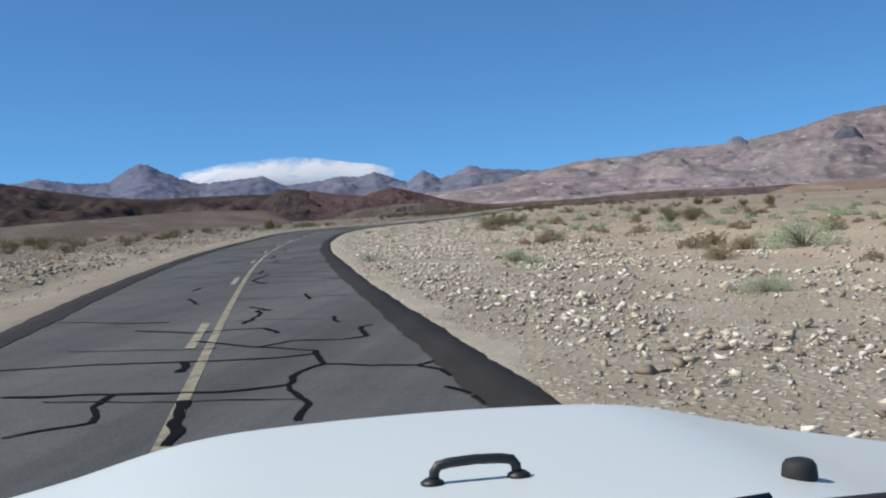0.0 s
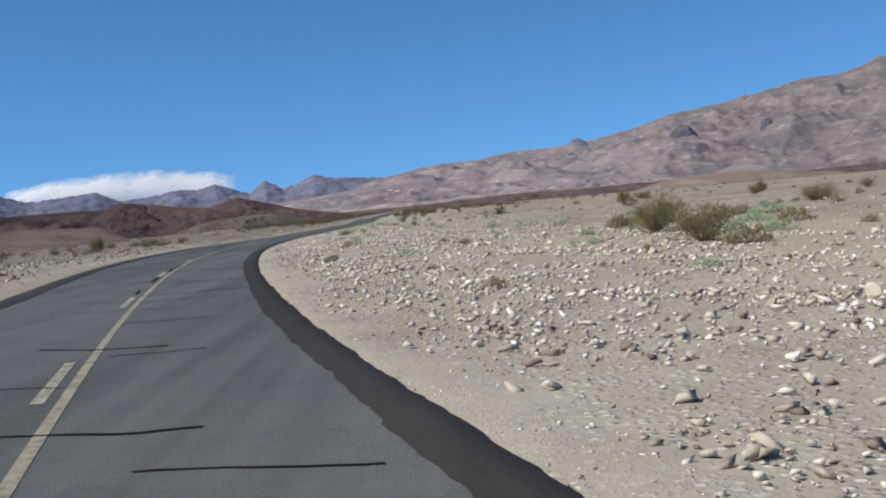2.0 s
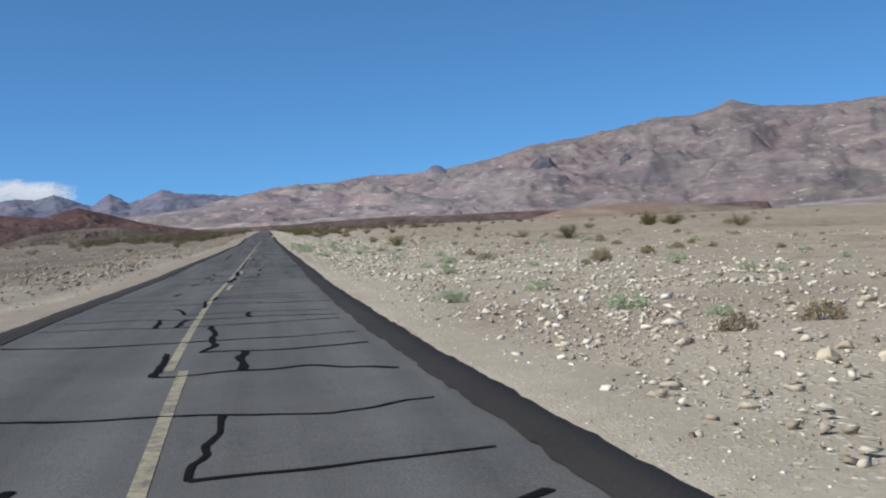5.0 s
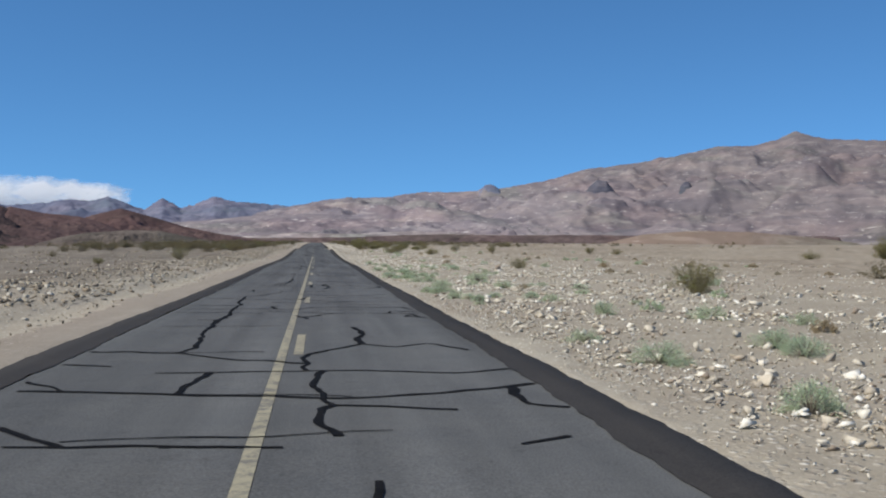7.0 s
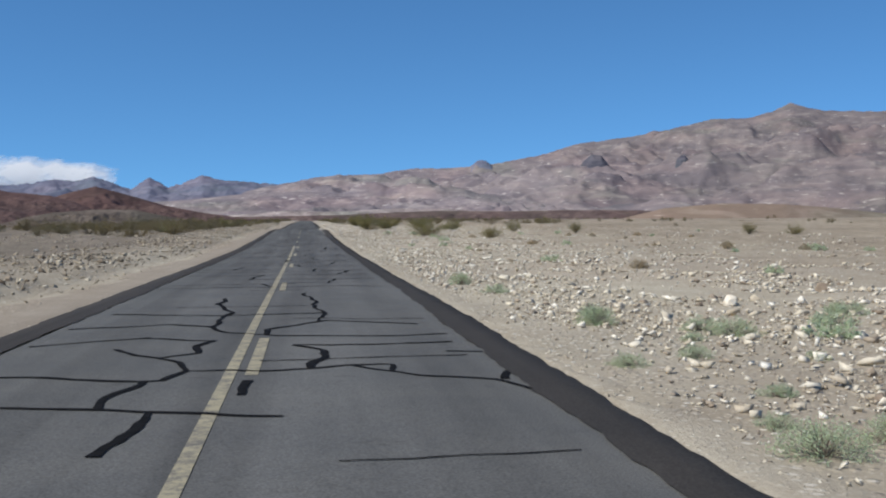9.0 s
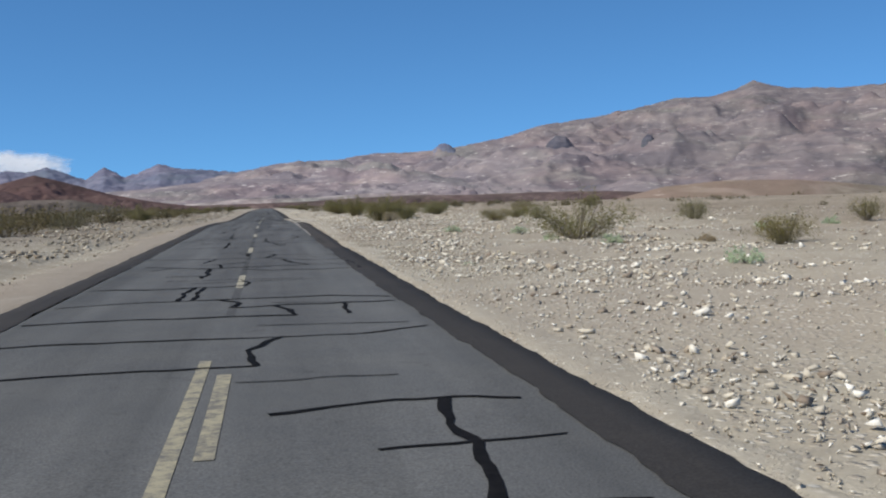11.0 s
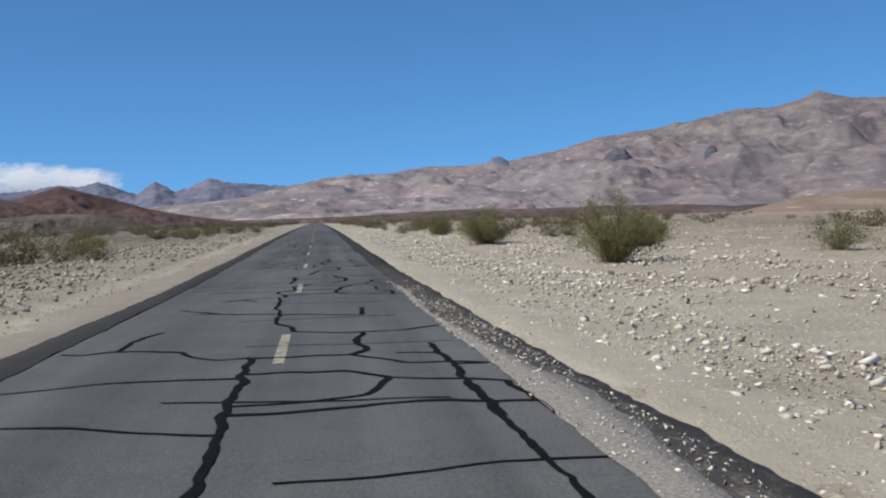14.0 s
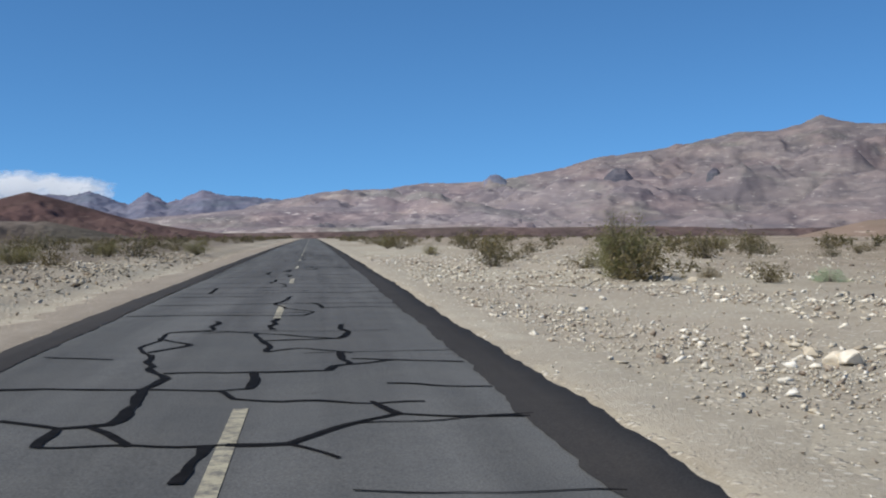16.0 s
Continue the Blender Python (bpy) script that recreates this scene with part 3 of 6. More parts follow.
painted("solid_line", 0.10, -58, 150, 0.11, YELLOW, "worn yellow solid centre line")
painted("solid_line", -0.06, 150, 308, 0.11, YELLOW, "worn yellow solid centre line")
for first, last, step, d, mat in ((-41.6, 150, 12.25, -0.13, PALE), (169.2, 308, 12.4, 0.14, YELLOW), (317.95, 1000, 12.19, 0.03, PALE)):
    y = first
    while y < last:
        painted("dash", d, y - 1.55, y + 1.55, 0.12, mat, "faded broken centre line dash")
        y += step

painted("older_line", 0.03, 312, 352, 0.12, OLD, "dark trace of an older centre line")

# ---- poured crack seals ----
rng = random.Random(11)


def seal(pts, w):
    """A poured seal: its width swells and thins along its way."""
    p = np.array(pts, float)
    n = len(p)
    swell = np.array([rng.uniform(0.55, 1.5) for _ in range(n)])
    swell = np.convolve(np.pad(swell, 1, mode="edge"), (0.25, 0.5, 0.25), "valid")
    if n > 4:
        p[1:-1] = 0.15 * p[:-2] + 0.7 * p[1:-1] + 0.15 * p[2:]
    ribbon("crack_seal", p, w * swell, 0.0068 + 0.0012 * rng.random(), TAR, road)


def span(a, b):
    """A crooked way from a to b, both kept: long bends with short jogs on them."""
    (d0, y0), (d1, y1) = a, b
    long = math.hypot(d1 - d0, y1 - y0)
    crossing = abs(d1 - d0) > abs(y1 - y0)
    n = max(2, int(long / 0.14))
    calm = min(1.0, long / 1.5)
    bend, jog = (rng.uniform(-0.06, 0.06), 0.03 * calm) if crossing else (rng.uniform(-0.03, 0.03), 0.05 * calm)
    k, p, off, out = rng.choice((1, 2, 2, 3)), rng.uniform(0, 6.28), 0.0, []
    for i in range(n + 1):
        u = i / n
        off = 0.72 * off + rng.uniform(-jog, jog)
        side_step = (min(1.0, long) * bend * math.sin(k * math.pi * u + p * 0.2) + off) * math.sin(math.pi * u) ** 0.6
        d, y = d0 + (d1 - d0) * u, y0 + (y1 - y0) * u
        out.append((d, y + side_step * 1.5) if crossing else (d + side_step, y))
    return out


def hair(y, d0, d1, w, y1):
    seal(span((d0, y), (d1, y1)), w)


# the cracks by their bends (d, y): thin ones, mostly across the lanes, and broad ones, mostly along them
CRACKS_A = [((-1.12, 13), (-0.52, 13.5), (-0.47, 13.8)), ((2.35, 14.8), (2.5, 14.4)), ((-1.6, 14.8), (0.45, 14.8), (1, 15.1)), ((1, 15.1), (1.13, 15.9), (1.4, 16.4)), ((2.3, 16.1), (2.5, 15.8), (2.5, 15.4)), ((1.4, 16.4), (2.3, 16.1), (2.5, 16.4)), ((-2.07, 16.5), (0.98, 17), (1.36, 17.3)), ((-0.02, 18.9), (0.58, 18.1), (1.34, 17.7)), ((0.92, 18.3), (1.13, 18.6), (1.69, 18.5), (2.05, 18.8), (2.09, 20), (2.26, 20.2)), ((-1.08, 20.2), (-0.24, 19.8), (0.22, 20.1), (0.77, 20.2), (0.93, 19.5)), ((1.8, 21.6), (1.83, 20.7)), ((-2.5, 21.5), (-0.7, 21.3)), ((-0.79, 25.9), (-0.52, 24.6)), ((-0.3, 30.2), (0.7, 30)), ((0.7, 30.7), (2.1, 30.5)), ((0.7, 32.9), (2.5, 32.6)), ((-2, 32.9), (-0.1, 33.3))]
CRACKS_B = [((0.5, 34.5), (2.5, 34.6)), ((-1.1, 35.8), (0.3, 34.9)), ((-0.85, 40.3), (-0.03, 40)), ((0.95, 40.5), (1.52, 41.1)), ((0.62, 42.4), (0.99, 41.6), (1.52, 41.1)), ((1.52, 41.1), (2.5, 41.4)), ((-1.27, 42.4), (-0.08, 42.1), (0.62, 42.4)), ((1.27, 43.8), (1.83, 43.5), (2.5, 43.8)), ((-1.57, 43.9), (-0.54, 43.6), (-0.24, 43.8), (-0.16, 45.3)), ((1.28, 47), (1.34, 46.3), (1.69, 45.6), (2.5, 45.7)), ((-1.18, 47.7), (-0.55, 47.1), (0.46, 46.7), (0.56, 46)), ((1.44, 47.1), (1.91, 46.6), (2.5, 46.8)), ((-1.11, 48.3), (-0.48, 48.2), (-0.14, 48.5)), ((2, 52.8), (2.5, 53)), ((-0.8, 54.7), (1.1, 54.6)), ((1.1, 54.7), (2.5, 55.4)), ((-1.1, 56.8), (1.1, 56.9)), ((1.1, 56.9), (2.5, 57.1)), ((-0.3, 65.5), (1.3, 65.3))]
CRACKS_C = [((-0.7, 71.7), (1, 71.3)), ((0.05, 82.8), (1.29, 82.6), (1.9, 83.2), (2.24, 82.9), (2.5, 83.1)), ((-1.47, 88.7), (-0.63, 88.4), (-0.19, 88.6), (1.26, 87.5), (2.5, 87.2)), ((-0.54, 92.2), (-0.04, 91.7)), ((0.2, 94.6), (2.5, 94.3)), ((1.2, 97.6), (2.3, 97.3)), ((-1.8, 160.5), (-0.5, 160.4)), ((1, 161.1), (2.5, 160.9)), ((-0.8, 161.8), (1, 161.4)), ((0.9, 162.9), (2.5, 162.4)), ((-2.4, 163.9), (-0.6, 163.3)), ((0, 163.6), (1.9, 163.4)), ((1.4, 164.8), (2.5, 164.5)), ((0, 164.6), (1.4, 164.7)), ((-1.77, 172.7), (-0.94, 172.5), (-0.53, 172.9), (1.6, 172.8)), ((-1.05, 173.9), (-0.13, 173.8)), ((1.84, 174.4), (2.5, 174.3)), ((0.87, 176.2), (0.76, 175.6), (0.05, 175.3)), ((-2.5, 175.7), (-2.04, 175.7))]
CRACKS_D = [((-1.25, 176.9), (-0.65, 176.6), (-0.3, 176.7), (0.67, 176.2), (1.64, 176.4), (2.46, 176)), ((-2.5, 178), (-1.61, 177.9), (-1.49, 178.2), (-0.9, 178), (-0.42, 178.6), (-0.12, 178.5)), ((0.79, 179.4), (1.53, 179.7), (2.38, 179.2)), ((-2.5, 181.4), (-2.15, 181.8)), ((0.73, 182.1), (1.73, 182.2), (2.23, 181.8)), ((-1.64, 183.8), (-1.36, 184.4)), ((-0.7, 185.5), (-1.46, 184.9)), ((1.57, 185.3), (2.35, 185.3)), ((-0.7, 185.5), (-0.17, 185.4)), ((-0.99, 185.8), (-0.7, 185.5)), ((-2.01, 186.3), (-1.41, 186)), ((-0.93, 186.9), (-0.49, 187.2), (-0.46, 188.4)), ((1.95, 187.8), (1.91, 187.3)), ((-0.48, 188.1), (1.01, 188.1), (2.48, 187.5)), ((2.43, 188.8), (2.47, 187.5)), ((-2.5, 188.2), (-0.8, 188)), ((-0.46, 188.4), (0.17, 188.7), (0.87, 189.5)), ((-0.79, 189.1), (-0.75, 188.6))]
CRACKS_E = [((1.3, 189.3), (2.07, 189.1), (2.42, 189.4)), ((0.87, 189.5), (0.56, 190.3), (0.21, 190.5), (0, 190)), ((-2.36, 190.9), (-1.47, 190.9), (-0.72, 190.3), (1.38, 191.4), (2.09, 190.9), (2.46, 190.3)), ((-0.02, 194.3), (0.28, 193.8), (0.43, 192.9), (2.5, 192.6)), ((-2.34, 193.6), (-1.76, 193.6), (-1.12, 194.2), (0.03, 193.8)), ((1.76, 198.6), (2.17, 198.9)), ((-1.73, 198.8), (0.14, 198.6)), ((-1.97, 199.6), (-1.29, 199.3)), ((0.51, 200.5), (1.53, 200.2)), ((-2.39, 201.7), (0.56, 200.9), (1.5, 201.2), (2.5, 201.9)), ((-2.48, 202.4), (-1.97, 201.4)), ((-1.33, 203), (0.85, 203.1), (1.89, 202.8), (2.48, 203.2)), ((0.27, 203.2), (0.26, 204.9), (0.98, 206.3)), ((-2.5, 204), (-1.9, 203.7)), ((-2.5, 205.5), (-1.37, 205.2), (-0.71, 204.4), (0.23, 203.8))]
CRACKS_F = [((0.98, 206.3), (1.42, 205.8), (1.93, 206.4), (2.35, 205.4)), ((-1.78, 211.4), (-1.37, 211.4)), ((2.27, 212.8), (2.37, 212)), ((1.82, 213.3), (2.42, 213.1)), ((-2.5, 213.9), (-0.68, 213.2)), ((-0.62, 214), (0.54, 213.2), (1.82, 213.3)), ((1.82, 213.3), (1.89, 213.9), (2.47, 213.8)), ((-2.5, 215), (-0.78, 214.9), (-0.07, 214.5), (0.29, 215.3), (2.31, 215.5)), ((2.27, 215.4), (2.4, 214.7)), ((-2.5, 216.5), (-1.4, 216.2)), ((0.43, 216.8), (0.53, 217.2), (1.23, 217.9)), ((-0.67, 217.4), (0.4, 217.2)), ((-2.5, 219.8), (-1.77, 219.5), (-1.25, 219), (-0.05, 218.9), (0.95, 217.9), (2.34, 217.8)), ((-1.51, 220.6), (-1.15, 221.1), (-0.66, 223)), ((-0.15, 221.7), (0.56, 221.1), (1.42, 221), (2.31, 222)), ((-1.92, 224.9), (-0.09, 225)), ((1.38, 226), (2.47, 226.1))]
CRACKS_G = [((1.93, 226.9), (2.5, 227.1)), ((-2.5, 227.5), (-1.71, 227.2), (-1.26, 227.3), (-0.26, 227.1)), ((1.5, 228.6), (1.68, 228.2), (2.5, 228.2)), ((-2.5, 228.9), (-2.5, 229.4), (-1.08, 228.8), (-0.29, 228.8), (0.52, 228.4)), ((0.52, 228.4), (1.5, 228.6)), ((-1.09, 229.5), (-0.69, 230.7), (-0.32, 233.8)), ((-2.5, 231.4), (-2.01, 231), (-1.43, 231.2), (0.12, 230.4), (0.46, 229.9), (0.77, 229.8), (0.99, 230.6)), ((0.37, 232.2), (1.42, 232), (2.23, 231.3), (2.5, 231.9)), ((-1.74, 238.6), (-1.7, 239.1), (-1.51, 239.2), (-0.62, 238.7), (0.15, 238.9)), ((0.91, 239.6), (0.64, 239.3)), ((0.91, 239.6), (1.44, 239.5)), ((-2.38, 240.7), (-1.92, 240.7), (-1.77, 241.1), (-1.53, 241.2), (-0.75, 240.7), (-0.47, 240.8), (-0.25, 241.3)), ((-0.25, 241.3), (0.43, 241.1))]
CRACKS_H = [((0.43, 241.1), (1.63, 241.5), (2, 241.4), (2.22, 241.1)), ((1.93, 242.7), (2.11, 242.2), (2.5, 242.5)), ((-2.48, 242.7), (-0.75, 242.4)), ((-0.8, 243.8), (0.78, 244.4)), ((-2.49, 243.9), (-1.94, 243.9)), ((1.14, 244.6), (2.5, 244.3)), ((0.25, 246.1), (1.14, 244.6)), ((1.14, 244.6), (2.17, 245.6)), ((-2.37, 245.1), (-1.48, 245.3)), ((-0.23, 246.5), (0.31, 247.3), (0.38, 248)), ((-1.67, 253), (0.47, 252.3)), ((1.06, 255), (1.64, 254.2), (2.3, 253.9), (2.5, 253.3)), ((-2.12, 254.7), (-0.85, 254.2), (-0.61, 254.2), (-0.48, 254.8)), ((-0.48, 254.8), (0.41, 254.7), (1.06, 255)), ((1.06, 255), (1.49, 255), (1.69, 254.7)), ((2.12, 256), (2.5, 255.9)), ((0.49, 256.8), (1.38, 256.7), (1.66, 257)), ((1.77, 256.8), (2.3, 256.9)), ((-2.48, 257.2), (-1.31, 257.7))]
CRACKS_I = [((-1.49, 258), (-0.31, 257.5)), ((-0.61, 259.1), (-0.37, 258.3), (0.35, 257.8), (1.71, 257.6), (2.36, 257.8)), ((0.14, 257.9), (0.11, 258.6), (0.7, 259.7)), ((-2.47, 259.2), (-1.22, 259.6), (-0.61, 259.1)), ((0.93, 259.8), (2.14, 259.1)), ((-2.29, 261.5), (-0.55, 260.8), (0.79, 261.1)), ((-1.48, 319.8), (-0.79, 319.7)), ((0.03, 321.3), (0.6, 320.7), (1.04, 320.9), (1.56, 320.6), (2.46, 320.9)), ((-1.96, 321.9), (-1.79, 322.1)), ((-0.73, 322), (2.39, 322.6)), ((-2.15, 322.8), (-0.77, 322.1)), ((-2.22, 323.3), (-2.17, 323.8)), ((-1.09, 323.4), (-0.56, 323.4), (0.01, 324)), ((-1, 324.2), (-0.75, 325.6)), ((0.35, 325.7), (0.93, 324.7), (1.98, 324.2), (2.46, 324.7)), ((-2.08, 326.5), (-0.76, 325.7), (0.09, 325.8)), ((0.62, 327.5), (0.77, 326.9), (1.48, 326.9), (2.25, 326.5))]
CRACKS_J = [((-2.5, 326.7), (-2.4, 326.5)), ((-1.38, 332.4), (0.86, 332.5)), ((0.86, 332.5), (1.13, 332.9), (0.85, 333.2)), ((0.91, 334.1), (2.42, 334.1)), ((2.12, 336.2), (2.36, 335.4), (2.36, 334.2)), ((-0.86, 334.6), (-0.49, 334.6), (0.49, 335.4)), ((0.54, 335.4), (1.72, 334.8)), ((-1.94, 334.8), (-1.18, 335.2)), ((-1.73, 336), (-1.49, 335.7), (-0.27, 335.7)), ((2.07, 336.2), (0.5, 336.6)), ((-2.5, 337.3), (-2.34, 337.8), (-1.68, 337.5), (-1.02, 338.2)), ((-0.98, 338.5), (-0.85, 337.8), (-0.49, 337.6)), ((0.45, 338.9), (0.89, 339.1), (1.36, 338.5), (2.4, 337.8)), ((-0.2, 339.3), (-0.09, 340.3), (0.23, 339.8), (0.45, 338.9)), ((-2.04, 339.3), (-1.25, 339.1), (-0.2, 339.3)), ((-2.23, 340.8), (-1, 341.1)), ((-1.08, 342), (-0.29, 341.4), (0.55, 341.6)), ((1.2, 347.4), (2.25, 347.2))]
CRACKS_K = [((-1.99, 348), (-1.49, 347.9), (-0.98, 348.3)), ((0.32, 348.4), (1.06, 348.5), (1.87, 348.2), (2.33, 348.6)), ((-2.5, 350.3), (0.25, 350)), ((0.25, 350), (0.98, 350.1), (1.21, 350.9), (1.19, 351.5)), ((-0.09, 350.3), (0.02, 351.9)), ((1.21, 350.9), (2.29, 350.5)), ((-2.5, 351.7), (-1.87, 351.5), (-1.57, 351.7)), ((0.02, 351.9), (0.65, 352.1)), ((-1.92, 353.3), (-1.38, 352.2), (-0.98, 352.1)), ((-1.54, 354.9), (-0.76, 354.3), (-0.36, 354.3), (0.45, 353.5)), ((-0.72, 361.7), (-0.34, 361.2), (1.57, 361.4)), ((-1.98, 361.3), (-0.88, 361.4), (-0.72, 361.7)), ((1.57, 361.4), (1.66, 361.7), (2.2, 361.5)), ((1.41, 363.2), (1.66, 361.7)), ((0.04, 362.4), (0.62, 362.5), (0.99, 363.1), (1.41, 363.2)), ((0.74, 363.7), (0.99, 363.2), (1.41, 363.2)), ((1.41, 363.2), (2.03, 363.2))]
CRACKS_L = [((-2.5, 363.8), (-2.06, 364), (-1.56, 363.9)), ((-1.56, 363.9), (-1.08, 363.9), (-0.83, 364.4)), ((-1.69, 365.6), (-1.31, 365.8), (-1.31, 366.5), (-1.54, 367.2)), ((-2.5, 366.3), (-0.24, 365.6)), ((0.37, 372.6), (1.16, 372.5)), ((-1.43, 373), (0.37, 372.6)), ((0.2, 373.9), (1.98, 373.4)), ((-0.21, 375.2), (0.16, 374.7), (1.13, 374.5), (1.67, 374.1)), ((-2, 375.5), (-1.03, 375)), ((-1.03, 375), (-0.21, 375.2)), ((-0.25, 375.7), (0.12, 376.1), (0.16, 376.5), (-0.2, 376.9)), ((-0.2, 376.9), (0.58, 377.2), (2.06, 377)), ((-2.5, 378.2), (-1.91, 378), (-0.27, 378)), ((-0.15, 379.9), (1.33, 379.4), (2.16, 378.8)), ((-2.5, 381), (-1.3, 380.3)), ((-1.81, 386.4), (-0.22, 385.7)), ((-0.18, 386.5), (1.3, 386.8), (2.12, 386.6)), ((1.08, 388.2), (0.83, 387.2), (-0.21, 386.9))]
CRACKS_M = [((1.08, 388.2), (2.09, 387.7)), ((-2.32, 388.2), (-1.44, 388.6), (-0.28, 388.5)), ((-0.21, 388.8), (0.69, 388.8), (1.08, 388.2)), ((0.78, 390.1), (1.32, 389.2), (1.83, 389.2), (2.12, 388.8)), ((1.75, 389), (2.19, 389)), ((-1.05, 391), (-0.92, 390.4), (-0.59, 390), (-0.3, 390.1)), ((-0.49, 390.2), (0.78, 390.1)), ((-2.5, 391.3), (-2.2, 391.1), (-1.94, 391.4), (-1.11, 391)), ((0.12, 393), (0.78, 392.6), (1.46, 392.7), (2.2, 393.3)), ((-1.19, 396.9), (-0.13, 396), (0.94, 395.5)), ((-1.95, 397.8), (-1.32, 396.3)), ((-1.41, 399.6), (-0.76, 400.2), (-0.22, 400.3)), ((0.82, 401.2), (1.13, 400.7), (2.27, 400.4)), ((1.4, 400.7), (1.94, 401.2)), ((-0.22, 400.9), (0.82, 401.2)), ((1.74, 401.8), (2.18, 401.7)), ((-1.85, 402.4), (-0.39, 402.1))]
CRACKS_N = [((-0.37, 402.1), (-0.05, 402.5), (0.92, 402.5)), ((1.7, 403.1), (2.19, 403.1)), ((-2.38, 403.5), (-1.45, 404), (-0.12, 403.8), (0.22, 404.7)), ((0.24, 404.2), (1.35, 403.9), (2.27, 404.1)), ((-2.5, 404.8), (-0.25, 405.2)), ((1.12, 405.7), (0.76, 405.1), (0.29, 404.9)), ((1.72, 405.2), (2.28, 405.2)), ((1.65, 406), (2.19, 406.2)), ((-2.37, 406.3), (-0.24, 406.1)), ((-0.13, 407), (0.64, 406.8), (1.11, 407)), ((1.25, 408.4), (2.3, 407.8)), ((-0.25, 408), (0.23, 408.4), (0.91, 408.6)), ((-0.05, 409.4), (0.48, 411.8), (0.94, 411.8)), ((-1.17, 411.9), (-0.65, 411.8)), ((-1.82, 414.4), (-0.32, 413.6), (0.09, 413.5), (0.37, 413.9)), ((0.98, 413.8), (1.27, 413.6), (2.03, 414)), ((0.37, 413.9), (0.94, 413.8)), ((1.67, 414.4), (1.86, 414.1), (2.35, 413.9))]
CRACKS_O = [((-1.47, 414.2), (-1.1, 415.1)), ((-1.04, 415), (0.25, 415.1)), ((-1.1, 415.1), (-1.35, 415.5), (-1.2, 415.8)), ((-2.22, 416), (-1.2, 415.8)), ((0.39, 415.8), (1.49, 416.1), (2.32, 415.9)), ((-1, 416.1), (-0.56, 415.9), (-0.28, 416.3)), ((-1, 417.3), (-1.17, 416.3), (-1, 416.1)), ((-0.26, 416.5), (-0.01, 416.5), (0.56, 417.3)), ((-2.5, 417.1), (-1, 417.3)), ((0.56, 417.3), (0.95, 418.1), (1.53, 417.9), (2.23, 418.2)), ((-0.79, 417.6), (-0.68, 418.7), (-0.48, 419.2), (-0.14, 419.3)), ((0.03, 418.4), (0.83, 418.5)), ((-2.35, 419), (-0.75, 419)), ((-0.14, 419.3), (0.71, 419.3)), ((-2.5, 420.2), (-1.69, 420.2)), ((-1.31, 425.6), (-0.36, 425.9)), ((-0.36, 425.9), (-0.13, 426.6)), ((-0.13, 426.6), (0.28, 426.5)), ((-0.14, 427.2), (1.48, 427.5))]
CRACKS_P = [((-1.37, 428.4), (-1.03, 428), (-0.22, 427.9)), ((1.53, 427.9), (2.29, 427.9)), ((-1.44, 428.9), (-1.37, 428.4), (-2, 428.1)), ((-2.25, 429), (-1.44, 428.9)), ((-1.44, 428.9), (-1.32, 429.3), (-0.81, 429.7)), ((-0.13, 429.3), (-0, 429.8), (0.73, 430.8)), ((1.29, 429.5), (2.16, 429.3)), ((-0.81, 429.7), (-0.15, 429.6), (-0, 429.8)), ((0.73, 430.8), (2.13, 430.6)), ((-0.16, 431.6), (0.49, 431.3), (0.73, 430.8)), ((-2.27, 431.2), (-1.28, 431.5)), ((0.95, 431.8), (1.58, 431.4), (2.24, 432)), ((-1.28, 431.5), (-0.79, 431.5), (-0.62, 431.8), (-0.16, 431.6)), ((-0.04, 433.4), (0.48, 433), (2.25, 433.2)), ((-1.88, 433.6), (-1.32, 433.2), (-0.67, 433.1)), ((-1.53, 434.8), (-1.22, 435.2), (-1.21, 435.9)), ((0.44, 439.9), (0.76, 439.4)), ((-1.21, 440), (0.03, 439.9))]
CRACKS_Q = [((0.03, 439.9), (0.44, 439.9)), ((-1.73, 441.1), (-1.22, 440.7)), ((1.25, 441), (2.25, 440.8)), ((-0.21, 442.4), (-0.08, 441.9), (0.35, 441.7), (1.52, 441.6)), ((-0.92, 442.6), (-0.21, 442.4)), ((-0.21, 442.4), (0.03, 442.5)), ((1.28, 442.7), (2.22, 442.4)), ((-2.2, 442.8), (-0.92, 442.6)), ((-0.85, 443.7), (0.75, 443.7)), ((1, 444.2), (1.36, 444.2)), ((1.2, 444.7), (2.23, 444.3)), ((-2.42, 445.4), (-1.59, 445)), ((0.06, 445.5), (0.44, 445.9), (1.04, 445.3)), ((-1.25, 445.4), (-1.5, 446.2), (-1.39, 448.2)), ((-1.13, 447.4), (-0.89, 446.5), (-1.13, 445.7)), ((-1.39, 448.2), (-0.62, 448.3), (0.95, 447))]
